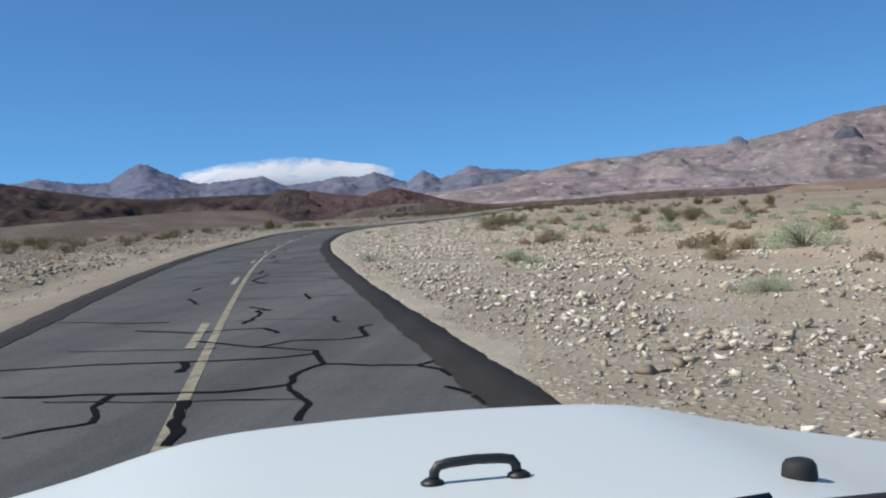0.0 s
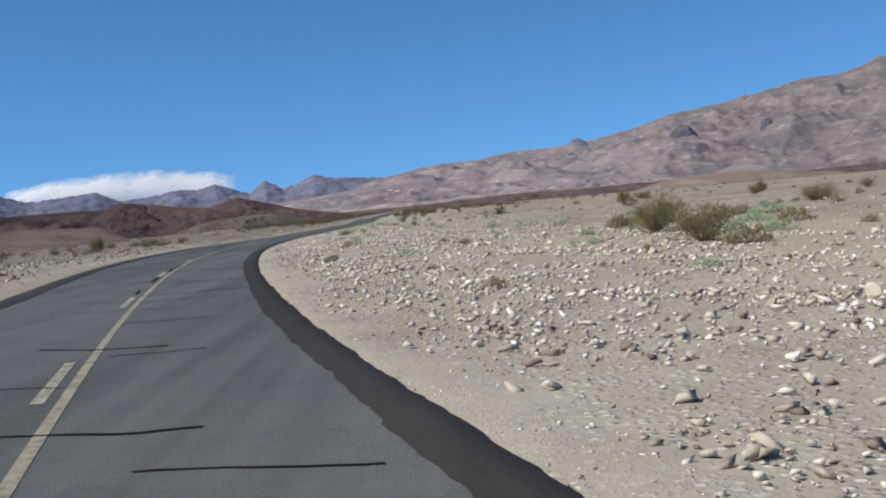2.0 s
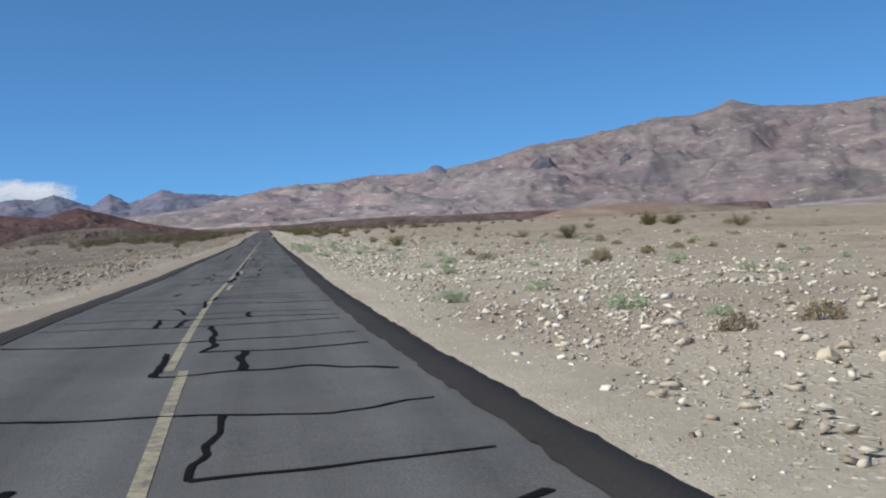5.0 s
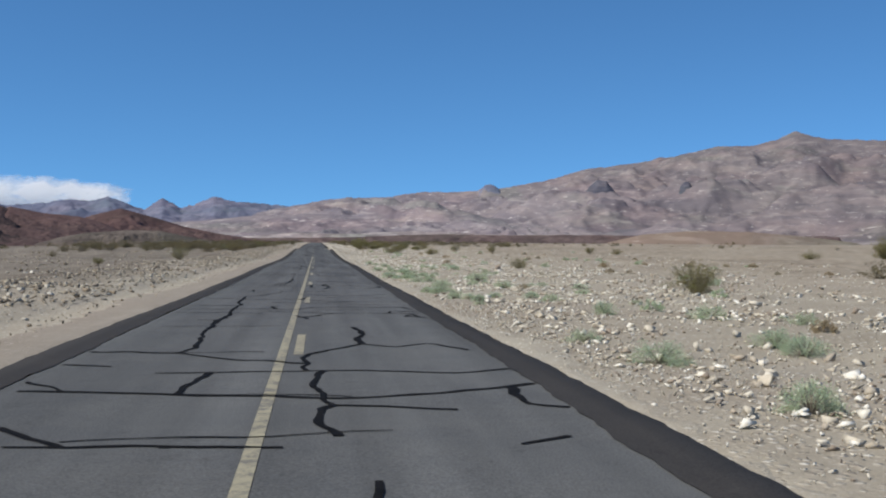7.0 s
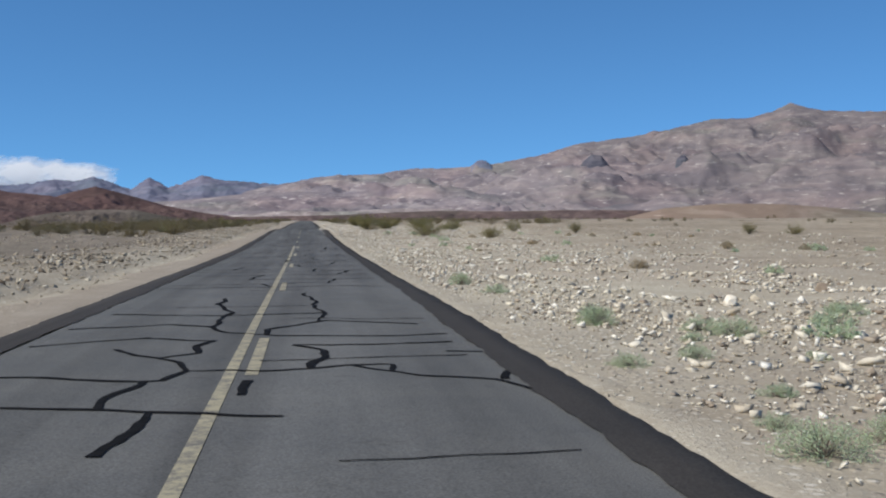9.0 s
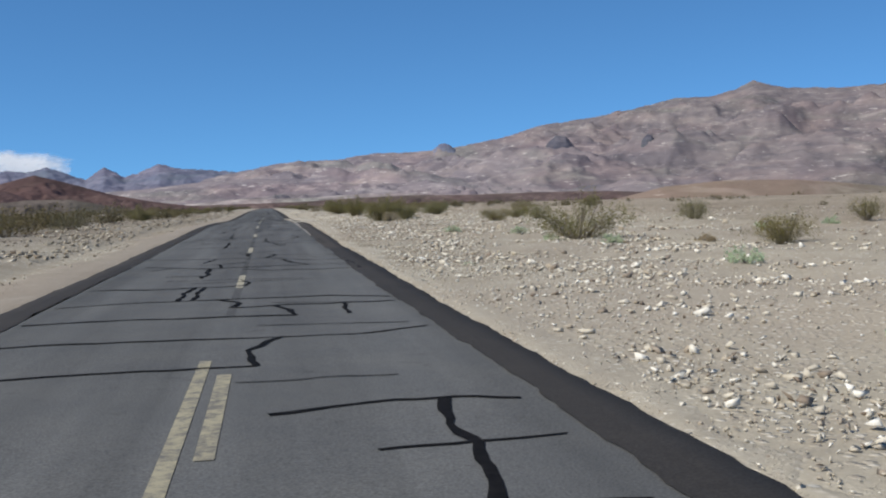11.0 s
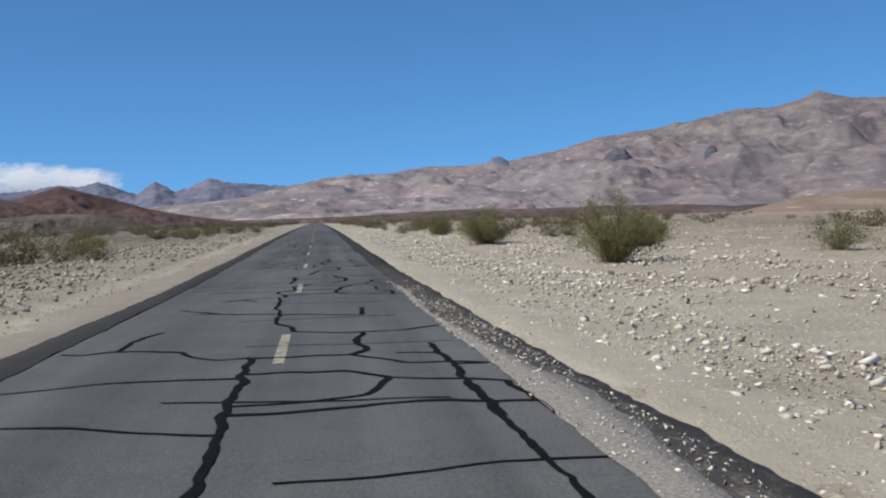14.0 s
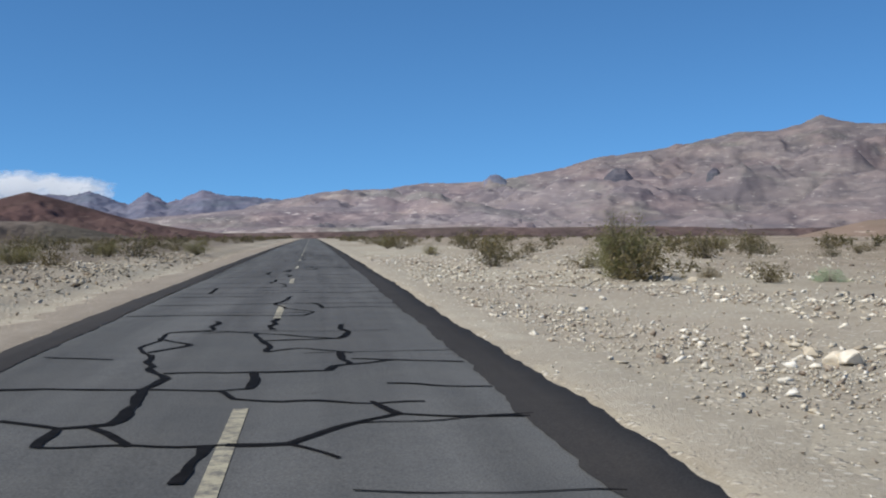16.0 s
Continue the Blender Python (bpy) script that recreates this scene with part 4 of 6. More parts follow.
BROAD_A = [((1, 15.1), (1.16, 14.1), (1.04, 13.4)), ((2.5, 14.3), (2.5, 13.9)), ((-0.56, 14.8), (-0.65, 14.2)), ((-0.09, 16.8), (-0.08, 16.1)), ((1.4, 16.4), (1.37, 17.5)), ((-0.17, 18.9), (0.11, 18.6)), ((0.44, 20.9), (0.67, 22.1), (0.61, 23.1), (0.89, 23), (0.45, 23.8)), ((1.51, 26.6), (1.52, 25.1)), ((-0.9, 28.2), (-0.8, 29)), ((0.7, 30.2), (0.3, 31.5)), ((2, 31.7), (2.5, 31.2)), ((0.3, 31.5), (0.7, 34.1)), ((0.4, 34.8), (0.5, 36.7)), ((0.36, 39.7), (0.46, 39.5)), ((2.46, 41.2), (2.5, 40.1)), ((-1.17, 42.5), (-1, 42.3), (-1.22, 43.1)), ((0.62, 42.4), (0.73, 43.1), (1.2, 43.5), (1.31, 44)), ((0.6, 44.6), (0.73, 44.9), (0.81, 44.3), (0.71, 43.9)), ((0.44, 50.1), (0.57, 47.3)), ((0.7, 52.4), (1.4, 53.4))]
BROAD_B = [((-0.3, 54.3), (-0.3, 56.1)), ((0.7, 57.9), (0.7, 61.4)), ((-0.18, 85), (-0.14, 83.4)), ((0.74, 88.2), (0.9, 87.3)), ((-0.14, 91.3), (0.06, 88.8)), ((-0.1, 94.5), (0.1, 98.9)), ((-0.1, 160.4), (0, 164.3)), ((1, 161.5), (1.1, 161.1)), ((-1.1, 165.8), (-1, 166.7)), ((-1.07, 172.2), (-1.11, 171.8), (-0.8, 171.7)), ((-0.08, 175.3), (0.02, 174.9), (-0.13, 173.8), (0.05, 173.6), (-0.09, 173), (-0.1, 172.4)), ((-0.76, 176.5), (-0.71, 175.2)), ((0.56, 176.8), (0.86, 177.9), (0.79, 179.4)), ((-0.78, 178), (-0.78, 177.2)), ((1.77, 179), (1.93, 178.1)), ((0.08, 181.5), (0.07, 179.3), (-0.12, 178.5)), ((-0.9, 181), (-0.74, 179.6), (-0.42, 178.6)), ((0.91, 185.1), (0.82, 182.5)), ((-0.12, 186.7), (-0.13, 185.1)), ((0.14, 187.4), (0.09, 185.3))]
BROAD_C = [((2.47, 187.5), (2.25, 186.1), (1.82, 185.4)), ((1.06, 188.1), (0.97, 186.1)), ((0.06, 190), (0.05, 188.1)), ((0.58, 193), (0.55, 191.2)), ((-1.05, 191.4), (-0.73, 193.5)), ((0.11, 194.3), (0.62, 195.1), (0.72, 197.5)), ((-0.69, 198.7), (-0.57, 199.1)), ((0.51, 200.5), (0.39, 200.3), (0.37, 199.7), (0.52, 199)), ((2.23, 201.6), (2.17, 200.5), (2.5, 200.3)), ((0.45, 202.9), (0.33, 202), (0.51, 200.5)), ((-0.87, 201.4), (-0.75, 202.9)), ((-1.37, 205.2), (-1.22, 205.8), (-1.39, 209)), ((0.98, 206.3), (0.97, 209.4)), ((-1.39, 209), (-1.42, 212.5)), ((-1.41, 210.4), (-1.37, 213.6)), ((-0.03, 212.5), (0.2, 211.5)), ((2.29, 213), (2.05, 212.3), (2.48, 212)), ((0.72, 213.1), (0.4, 212.1)), ((-1.37, 213.6), (-1.51, 220.6)), ((-0.57, 214.6), (-0.61, 215.7), (-0.49, 215.9))]
BROAD_D = [((0.12, 219.3), (0.15, 220.2)), ((-1.55, 224.9), (-1.47, 223.8)), ((-0.69, 224), (-0.65, 224.3)), ((-0.55, 225.1), (-0.7, 225.3)), ((0.52, 228.4), (0.74, 227.9), (0.82, 227.3), (0.55, 225.5)), ((0.24, 228.6), (0.19, 227), (0.33, 227)), ((2.47, 228.3), (2.36, 227.1)), ((0.62, 229.6), (0.52, 228.4)), ((1.69, 228.8), (1.6, 229.1), (1.5, 228.6)), ((-0.54, 228.8), (-0.72, 229.7)), ((2.5, 230.2), (2.5, 229.4)), ((-0.6, 231.3), (-0.6, 236.7)), ((-0.67, 238.7), (-0.65, 238.1)), ((0.43, 241.1), (0.64, 240), (0.91, 239.6)), ((-0.75, 240.7), (-0.65, 240)), ((1.54, 240.1), (1.75, 240.3), (1.97, 240)), ((1.7, 240.2), (1.84, 240.8)), ((2.08, 241.3), (2.09, 240.7)), ((-1.48, 245.3), (-0.86, 244.1), (-0.63, 242.3), (-0.74, 242), (-0.25, 241.3)), ((0.45, 243.3), (0.37, 241.7))]
BROAD_E = [((1.83, 242.4), (1.7, 241.8), (1.84, 241.9)), ((-0.58, 252.4), (-0.63, 251.1)), ((-0.86, 252.9), (-0.94, 253.4), (-0.78, 254.1)), ((0.11, 253.3), (0.13, 254.1)), ((2.38, 253.9), (2.5, 254.4)), ((0.73, 254.7), (0.83, 256.2), (0.49, 256.8)), ((-1.44, 256.7), (-0.59, 255.4), (-0.48, 254.8)), ((-0.43, 257.4), (-0.6, 256.8), (-0.48, 256.2), (-0.6, 256)), ((-0.61, 259.1), (-0.48, 261.3), (-0.71, 262.5), (-0.84, 264.6)), ((0.61, 265.9), (0.81, 263.5), (0.75, 262.2), (0.91, 261.1), (0.85, 259.6)), ((-0.74, 319), (-0.73, 322)), ((2.44, 321.4), (2.46, 320.9)), ((-0.45, 322), (-0.61, 323.6)), ((1.43, 322.5), (1.07, 323.4), (0.93, 324.6)), ((2.37, 323.7), (2.47, 322.6)), ((0.46, 325.8), (0.42, 327)), ((-0.26, 328.2), (0, 327.8), (0.07, 326.7)), ((-0.81, 331.8), (-0.75, 335.7))]
BROAD_F = [((0.85, 333.2), (0.75, 334.5), (0.54, 335.3)), ((0.54, 335.3), (0.45, 338.8)), ((2.4, 337.8), (2.34, 336.6)), ((1.44, 338.6), (1.68, 338.9)), ((1.48, 341.4), (1.67, 340.5), (1.64, 339.3)), ((-0.92, 340.6), (-0.73, 339.6)), ((2.18, 340.7), (2.16, 339.8)), ((-0.88, 340.6), (-0.88, 344.1)), ((0.27, 344.7), (0.57, 344.1), (0.74, 342.8)), ((-1.3, 346.5), (-1.26, 347.7)), ((0.11, 346.7), (0.22, 346.6), (0.18, 347.6), (0.32, 348.4)), ((1.87, 348.2), (1.93, 347.3)), ((-0.98, 348.3), (-1.01, 348.6)), ((0.32, 348.4), (0.16, 349.9)), ((1.19, 348.8), (1.28, 349.3)), ((-0.98, 352.1), (-1.01, 350.2)), ((0.65, 352.1), (0.55, 352.5), (0.7, 354.6), (0.55, 356.3)), ((-0.8, 354.8), (-0.78, 357.3)), ((-1.33, 358.6), (-0.93, 358.1)), ((-1.45, 359.1), (-1.34, 359.2), (-1.34, 360.4))]
BROAD_G = [((0.17, 359.3), (0.17, 361.2)), ((1.57, 361.4), (1.77, 360.8)), ((-1.56, 363.9), (-1.29, 362.5), (-0.72, 361.7)), ((0.65, 361.8), (0.74, 362.8)), ((2.16, 365.7), (2.08, 362.8)), ((0.4, 367.3), (0.43, 365.6), (0.69, 364.5), (0.74, 363.7)), ((1.55, 365.6), (1.66, 366.4), (1.78, 366.5)), ((0.1, 368.5), (0.09, 372.9)), ((-1.32, 369.7), (-1.11, 371.8)), ((-1.14, 372.2), (-1.03, 375)), ((0.14, 372.2), (0.37, 372.6), (0.12, 374.4)), ((2.23, 377.7), (2.05, 373.5), (2.11, 372.2)), ((0.18, 374.6), (0.31, 374.2), (0.5, 374.3), (0.58, 373.8)), ((-0.21, 375.2), (-0.33, 376.2), (-0.2, 376.9)), ((0.81, 375.8), (2.09, 375.9)), ((1.77, 378.2), (1.88, 376.1)), ((-0.2, 376.9), (-0.23, 378.6), (-0.87, 379.7)), ((-0.14, 379.7), (-0.29, 380.6), (-0.21, 385.2))]
BROAD_H = [((1.65, 386.3), (1.73, 380.5), (1.64, 379.9)), ((-0.22, 385.7), (-0.27, 389.7)), ((1.73, 391), (1.74, 386)), ((2.08, 387.7), (2.12, 386)), ((1.08, 388.2), (0.84, 388.6)), ((1.27, 390.1), (1.75, 390)), ((0.78, 390.1), (0.98, 390.5), (0.89, 391.5), (1, 392.5)), ((-1.92, 391.3), (-1.85, 392.9), (-1.66, 393.6)), ((-0.16, 394.3), (0.06, 393.7), (0.12, 393)), ((-0.16, 394.3), (-0.25, 399.9)), ((1.18, 397), (1.11, 395.2)), ((-0.9, 399.8), (-0.71, 399.3)), ((-0.22, 400.3), (-0.24, 400.9)), ((1.99, 401.5), (1.92, 400.4)), ((-0.24, 400.9), (-0.43, 401.7), (-0.37, 402.1)), ((0.82, 401.2), (0.91, 402.9), (1.19, 403.7)), ((1.7, 403.1), (1.74, 401.8)), ((-0.16, 402.6), (-0.12, 403.8)), ((1.54, 404.6), (1.76, 405.2), (1.79, 405.9)), ((-0.25, 405.2), (-0.19, 406))]
BROAD_I = [((0.86, 408.4), (1.18, 407), (1.12, 405.7)), ((-0.25, 408), (-0.13, 407.1), (-0.19, 406)), ((0.18, 408.9), (0.21, 410)), ((1.04, 411.8), (1.03, 413.2)), ((-0.25, 412.5), (-0.24, 413.6)), ((0.98, 413.8), (1.1, 413.1)), ((0.37, 413.9), (0.28, 415.1), (0.39, 415.8)), ((1.67, 414.4), (1.77, 414.8), (2.15, 415.2)), ((0.56, 417.3), (0.61, 416.1), (0.72, 416)), ((-1.6, 417.7), (-0.61, 417.6), (-0.26, 416.5)), ((0.88, 420.4), (0.85, 418)), ((1.5, 420.4), (1.57, 418.4)), ((-1.71, 420.3), (-1.46, 419.1)), ((-0.04, 420.5), (-0.04, 419.3)), ((-0.94, 424.7), (-0.88, 425.5)), ((-0.13, 426.6), (-0.19, 428.7), (-0, 429.8)), ((1.49, 427.6), (1.53, 426.8)), ((1.48, 427.5), (1.63, 428)), ((2.2, 430.7), (2.18, 428.3)), ((-0.81, 429.7), (-0.81, 430.1), (-1.25, 431), (-1.28, 431.5))]
BROAD_J = [((-0.62, 431.8), (-0.66, 433), (-0.34, 433.4)), ((0.87, 433), (0.95, 431.8)), ((-0.47, 435.6), (-0.13, 433.8), (-0.11, 435.1)), ((-0.12, 439.7), (-0.17, 438.8)), ((-1.22, 440.7), (-1.21, 440), (-1.36, 439.7)), ((1.25, 441), (0.79, 440.5), (0.44, 439.9)), ((-0.98, 440.6), (-0.6, 440)), ((-1.22, 440.7), (-0.86, 440.8), (-0.92, 442.6)), ((1.1, 441.8), (1.25, 441)), ((0.03, 442.5), (0, 443.5)), ((-0.92, 442.6), (-0.79, 443.3), (-1.25, 445.4)), ((0.75, 443.7), (0.82, 444.1), (1, 444.2), (1.08, 445.6)), ((-0.41, 447.6), (-0.04, 446.8), (0.06, 445.5), (-0.09, 445.7)), ((-0.07, 446.8), (0.95, 447), (1.09, 447.8), (1.05, 449.2)), ((-1.39, 448.2), (-0.79, 448.5), (-0.88, 450)), ((0.05, 448.4), (0.03, 450.5))]
WAYS = [(0, list(c)) for s in (CRACKS_A, CRACKS_B, CRACKS_C, CRACKS_D, CRACKS_E, CRACKS_F, CRACKS_G, CRACKS_H, CRACKS_I, CRACKS_J, CRACKS_K, CRACKS_L, CRACKS_M, CRACKS_N, CRACKS_O, CRACKS_P, CRACKS_Q) for c in s] + [(1, list(c)) for s in (BROAD_A, BROAD_B, BROAD_C, BROAD_D, BROAD_E, BROAD_F, BROAD_G, BROAD_H, BROAD_I, BROAD_J) for c in s]
# cracked stretches between those: whole nets of crossing and lengthwise cracks
for y0, y1 in ((116, 159), (268, 318), (451, 510)):
    y = y0
    while y < y1:
        cut, kind, turn = rng.uniform(-0.9, 0.9), rng.random(), [y + rng.uniform(-0.45, 0.45) for _ in range(4)]
        left_half, right_half = [(-2.5, turn[0]), (-1.3, turn[1]), (cut, y)], [(cut, y), (1.4, turn[2]), (2.3, turn[3])]
        WAYS += [(0, h) for h, wanted in ((left_half, kind < 0.7), (right_half, kind > 0.3)) if wanted]
        step = rng.uniform(1.2, 2.6)
        if rng.random() < 0.65:
            WAYS.append((1, [(cut, y), (cut + rng.uniform(-0.2, 0.2), y + step * 0.5), (cut + rng.uniform(-0.3, 0.3), y + step)]))
        if rng.random() < 0.4:
            d = rng.uniform(-1.9, 1.9)
            WAYS.append((1, [(d, y), (d + rng.uniform(-0.3, 0.3), y + step)]))
        y += step


def apart(d, y, d2, y2):
    return math.hypot(d2 - d, (y2 - y) * 0.6)


# an end that lies close to another crack's bend or side runs into it
for i, (broad, way) in enumerate(WAYS):
    for e in (0, -1):
        d, y = way[e]
        if abs(d) > 2.2:
            continue
        best = None
        for j, (_, other) in enumerate(WAYS):
            if j == i or abs(other[0][1] - y) > 6:
                continue
            for (a, b), (c, f) in zip(other, other[1:]):
                u = min(1.0, max(0.0, ((d - a) * (c - a) + (y - b) * (f - b)) / max(1e-6, (c - a) ** 2 + (f - b) ** 2)))
                gap = apart(d, y, a + (c - a) * u, b + (f - b) * u)
                if gap < 0.34 and (best is None or gap < best[0]):
                    best = (gap, a + (c - a) * u, b + (f - b) * u)
        if best:
            way[e] = best[1:]
for broad, way in WAYS:
    line = [way[0]]
    for p, q in zip(way, way[1:]):
        if math.hypot(q[0] - p[0], q[1] - p[1]) > 0.04:
            line += span(p, q)[1:]
    if len(line) > 1:
        seal(line, rng.uniform(0.055, 0.09) if broad else rng.uniform(0.05, 0.08))
for d0, y0, d1, y1 in ((0.02, 172.5, 0.1, 176.4), (0.08, 178.0, -0.02, 183.5), (0.03, 191.0, 0.08, 195.0), (0.12, 12.6, 0.1, 14.4)):
    seal(span((d0, y0), (d1, y1)), 0.09)
for y0, y1 in ((14, 46), (46, 98), (168, 318), (318, 500)):
    y = y0 + 0.5
    while y < y1:
        a = rng.uniform(-2.4, 1.2)
        hair(y, a, min(2.3, a + rng.uniform(0.9, 2.6)), rng.uniform(0.02, 0.04), y + rng.uniform(-0.35, 0.35))
        y += rng.uniform(2.0, 5.0)


# ---- mountains ----
def ridge_mesh(name, line, front, back, mat, label, seed, rough=0.3, foot=-16.0, across_n=46, along_n=260, toward=(0.0, 0.0), gully=1.0, wavelength=2.2, ledge=0.0, jag=0.0, bed=30.0):
    """A range under a skyline of (x, y, z) points: it falls to its foot at both sides, cut by gullies."""
    line = np.array(line, float)
    s = np.concatenate([[0], np.cumsum(np.linalg.norm(np.diff(line[:, :2], axis=0), axis=1))])
    u = np.linspace(0, s[-1], along_n)
    crest = np.stack([np.interp(u, s, line[:, k]) for k in range(3)], 1)
    verts = []
    vs = np.concatenate([-np.linspace(1, 0, across_n) ** 1.15, np.linspace(0, 1, across_n // 3)[1:]])
    size = (crest[:, 2] - foot).max()
    for i in range(along_n):
        c = crest[i]
        spike = jag * (0.22 - abs(noise.fractal(Vector((u[i] / 60.0, seed * 7.0, 0)), 0.8, 2.1, 5)))
        out = Vector((toward[0] - c[0], toward[1] - c[1], 0)).normalized()
        for v in vs:
            dist = -v * front if v < 0 else v * back
            x, y_ = (c[0] + out.x * dist, c[1] + out.y * dist) if v < 0 else (c[0] - out.x * dist, c[1] - out.y * dist)
            fall = max(0.0, 1 - abs(v))
            shape = 0.62 * fall + 0.38 * fall**2.3
            p = Vector((x, y_, seed * 31.0)) / (size * wavelength)
            r = noise.ridged_multi_fractal(p, 0.95, 2.1, 5, 1.0, 2.0) - 1.1
            b = noise.fractal(Vector((x, y_, seed * 17.0)) / (size * 0.5), 0.9, 2.2, 4)
            mask = min(1.0, 4.5 * abs(v)) * min(1.0, 3.0 * fall)
            z = foot + (c[2] - foot) * shape + size * rough * (gully * 0.42 * r + 0.16 * b) * mask
            z += size * 0.075 * rough * noise.fractal(Vector((x, y_, seed)) / (size * 0.17), 0.8, 2.2, 4) * fall * min(1.0, 6 * abs(v) + 0.15)
            if ledge:
                # harder beds stand out as cliffs with slopes between them
                step = bed * (1 + 0.3 * noise.noise(Vector((x, y_, 5.0)) / (bed * 30)))
                tilt = z + bed * 0.87 * noise.fractal(Vector((x, y_, 9.0)) / (bed * 14), 0.9, 2.1, 4) + bed * 0.001 * x
                q = tilt / step
                f = q - math.floor(q)
                hard = ledge * max(0.0, min(1.0, 0.5 + 1.6 * noise.fractal(Vector((x, y_, 40.0)) / (bed * 11), 0.9, 2.1, 3))) * mask
                z += step * (f ** 3.2 - f + 0.24) * hard
                z += bed * 0.23 * (noise.ridged_multi_fractal(Vector((x, y_, z * 2.0)) / (bed * 3.2), 0.8, 2.1, 4, 1.0, 2.0) - 1) * hard
            z = min(z, c[2] - abs(dist) * 0.035)
            if jag:
                rib = noise.fractal(Vector((x / 70.0, y_ / 70.0, seed)), 0.8, 2.1, 4)
                z += spike * math.exp(-abs(dist) / 22.0) + 0.8 * jag * rib * min(1.0, abs(dist) / 40.0) * fall
            verts.append((x, y_, z if fall > 0 else foot - 6))
    m = len(vs)
    i = (np.arange(along_n - 1)[:, None] * m + np.arange(m - 1)[None]).ravel()
    tris = np.concatenate([np.stack([i, i + 1, i + m + 1], 1), np.stack([i, i + m + 1, i + m], 1)])
    return tagged(soup(name, np.array(verts), tris[:, ::-1], mat, None, True), label, "mountain", kind="structure")


ridge_mesh("mountain_range", [(-560, 4290, -13), (-430, 4285, 25), (-303, 4280, 72), (-200, 4283, 108), (-99, 4291, 129), (39, 4292, 154), (159, 4289, 163), (279, 4282, 165),
                              (379, 4273, 186), (519, 4257, 186), (605, 4243, 190), (625, 4240, 208), (655, 4238, 207), (680, 4230, 197), (738, 4221, 209), (856, 4197, 230), (992, 4164, 271), (1182, 4109, 294),
                              (1330, 4058, 323), (1455, 4011, 351), (1560, 3967, 349), (1640, 3930, 372), (1694, 3905, 399), (1750, 3880, 380), (1792, 3856, 369), (1975, 3755, 358), (2300, 3500, 380), (2900, 2900, 330), (3500, 2100, 150), (3700, 1700, -12)],
           2100, 500, RANGE, "bare brown and mauve desert mountain range with pale and dark patches", 1, 0.52, -14, 150, 560, (300, 300), 0.9, 1.5, 0.35, 7.0)
ridge_mesh("foothills", [(-760, 3260, -12), (-640, 3200, 12), (-520, 3150, 30), (-400, 3110, 46), (-290, 3080, 52), (-170, 3050, 64), (-40, 3020, 70), (110, 2990, 66), (280, 2960, 72), (460, 2900, 60), (620, 2820, 30), (700, 2780, -10)],
           900, 300, RANGE, "low mauve and pale foothills before blue peaks", 21, 0.42, -14, 80, 260, (100, 300), 0.8, 1.5, 0.6, 2.0)
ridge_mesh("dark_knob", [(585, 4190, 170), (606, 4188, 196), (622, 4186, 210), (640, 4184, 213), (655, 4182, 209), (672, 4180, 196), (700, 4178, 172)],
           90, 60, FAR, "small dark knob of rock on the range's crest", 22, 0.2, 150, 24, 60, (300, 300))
for x, y, z, half, high, seed in ((806, 3225, 150, 50, 62, 31), (975, 2985, 147, 22, 34, 32)):
    ridge_mesh("dark_outcrop", [(x - half, y + 0.27 * half, z - high * 0.5), (x - 0.7 * half, y + 0.19 * half, z + high * 0.1), (x - 0.2 * half, y + 0.05 * half, z + high * 0.45), (x + 0.3 * half, y - 0.08 * half, z + high * 0.4), (x + 0.7 * half, y - 0.19 * half, z), (x + half, y - 0.27 * half, z - high * 0.6)],
               high * 1.3, high * 1.6, OUTCROP, "dark blue-grey outcrop on the mountain's flank", seed, 0.35, z - high * 0.9, 24, 50, (0, 180))
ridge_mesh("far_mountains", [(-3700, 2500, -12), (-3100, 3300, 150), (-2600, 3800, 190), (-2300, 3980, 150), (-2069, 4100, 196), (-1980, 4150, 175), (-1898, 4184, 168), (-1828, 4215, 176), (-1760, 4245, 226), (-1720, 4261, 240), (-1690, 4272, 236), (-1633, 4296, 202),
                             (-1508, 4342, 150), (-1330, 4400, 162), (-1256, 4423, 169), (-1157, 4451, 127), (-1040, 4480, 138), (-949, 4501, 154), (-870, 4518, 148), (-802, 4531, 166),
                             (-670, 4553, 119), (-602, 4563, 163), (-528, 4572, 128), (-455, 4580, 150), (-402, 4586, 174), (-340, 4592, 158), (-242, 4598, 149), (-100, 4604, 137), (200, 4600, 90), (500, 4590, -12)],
           1500, 160, FAR, "distant jagged desert mountains tinted a hazy blue-grey", 2, 0.26, -14, 60, 700, (0, 200), 1.0, 2.0, 0.0, 13.0)
ridge_mesh("red_hill", [(-215, 1020, 4), (-185, 1005, 11), (-160, 1000, 19), (-140, 999, 24), (-118, 1003, 18), (-95, 1006, 11), (-70, 1009, 6), (-35, 1015, 1), (0, 1030, -3)],
           150, 90, RED, "low red-brown rocky hill beyond the plain", 3, 0.4, -6, 60, 200, (0, 250), 1.0, 1.1)
ridge_mesh("dark_red_hill", [(-253, 917, -3.3), (-246, 919, 8.4), (-238, 921, 16.5), (-229, 924, 22.4), (-221, 926, 25.3), (-212, 928, 24.6), (-203, 931, 22.8), (-194, 933, 17.4), (-185, 935, 9.3), (-177, 937, -3.3)],
           200, 90, DARK_RED, "dark red eroded hill with steep gullies", 4, 0.42, -6, 70, 200, (0, 60), 0.75, 1.5)
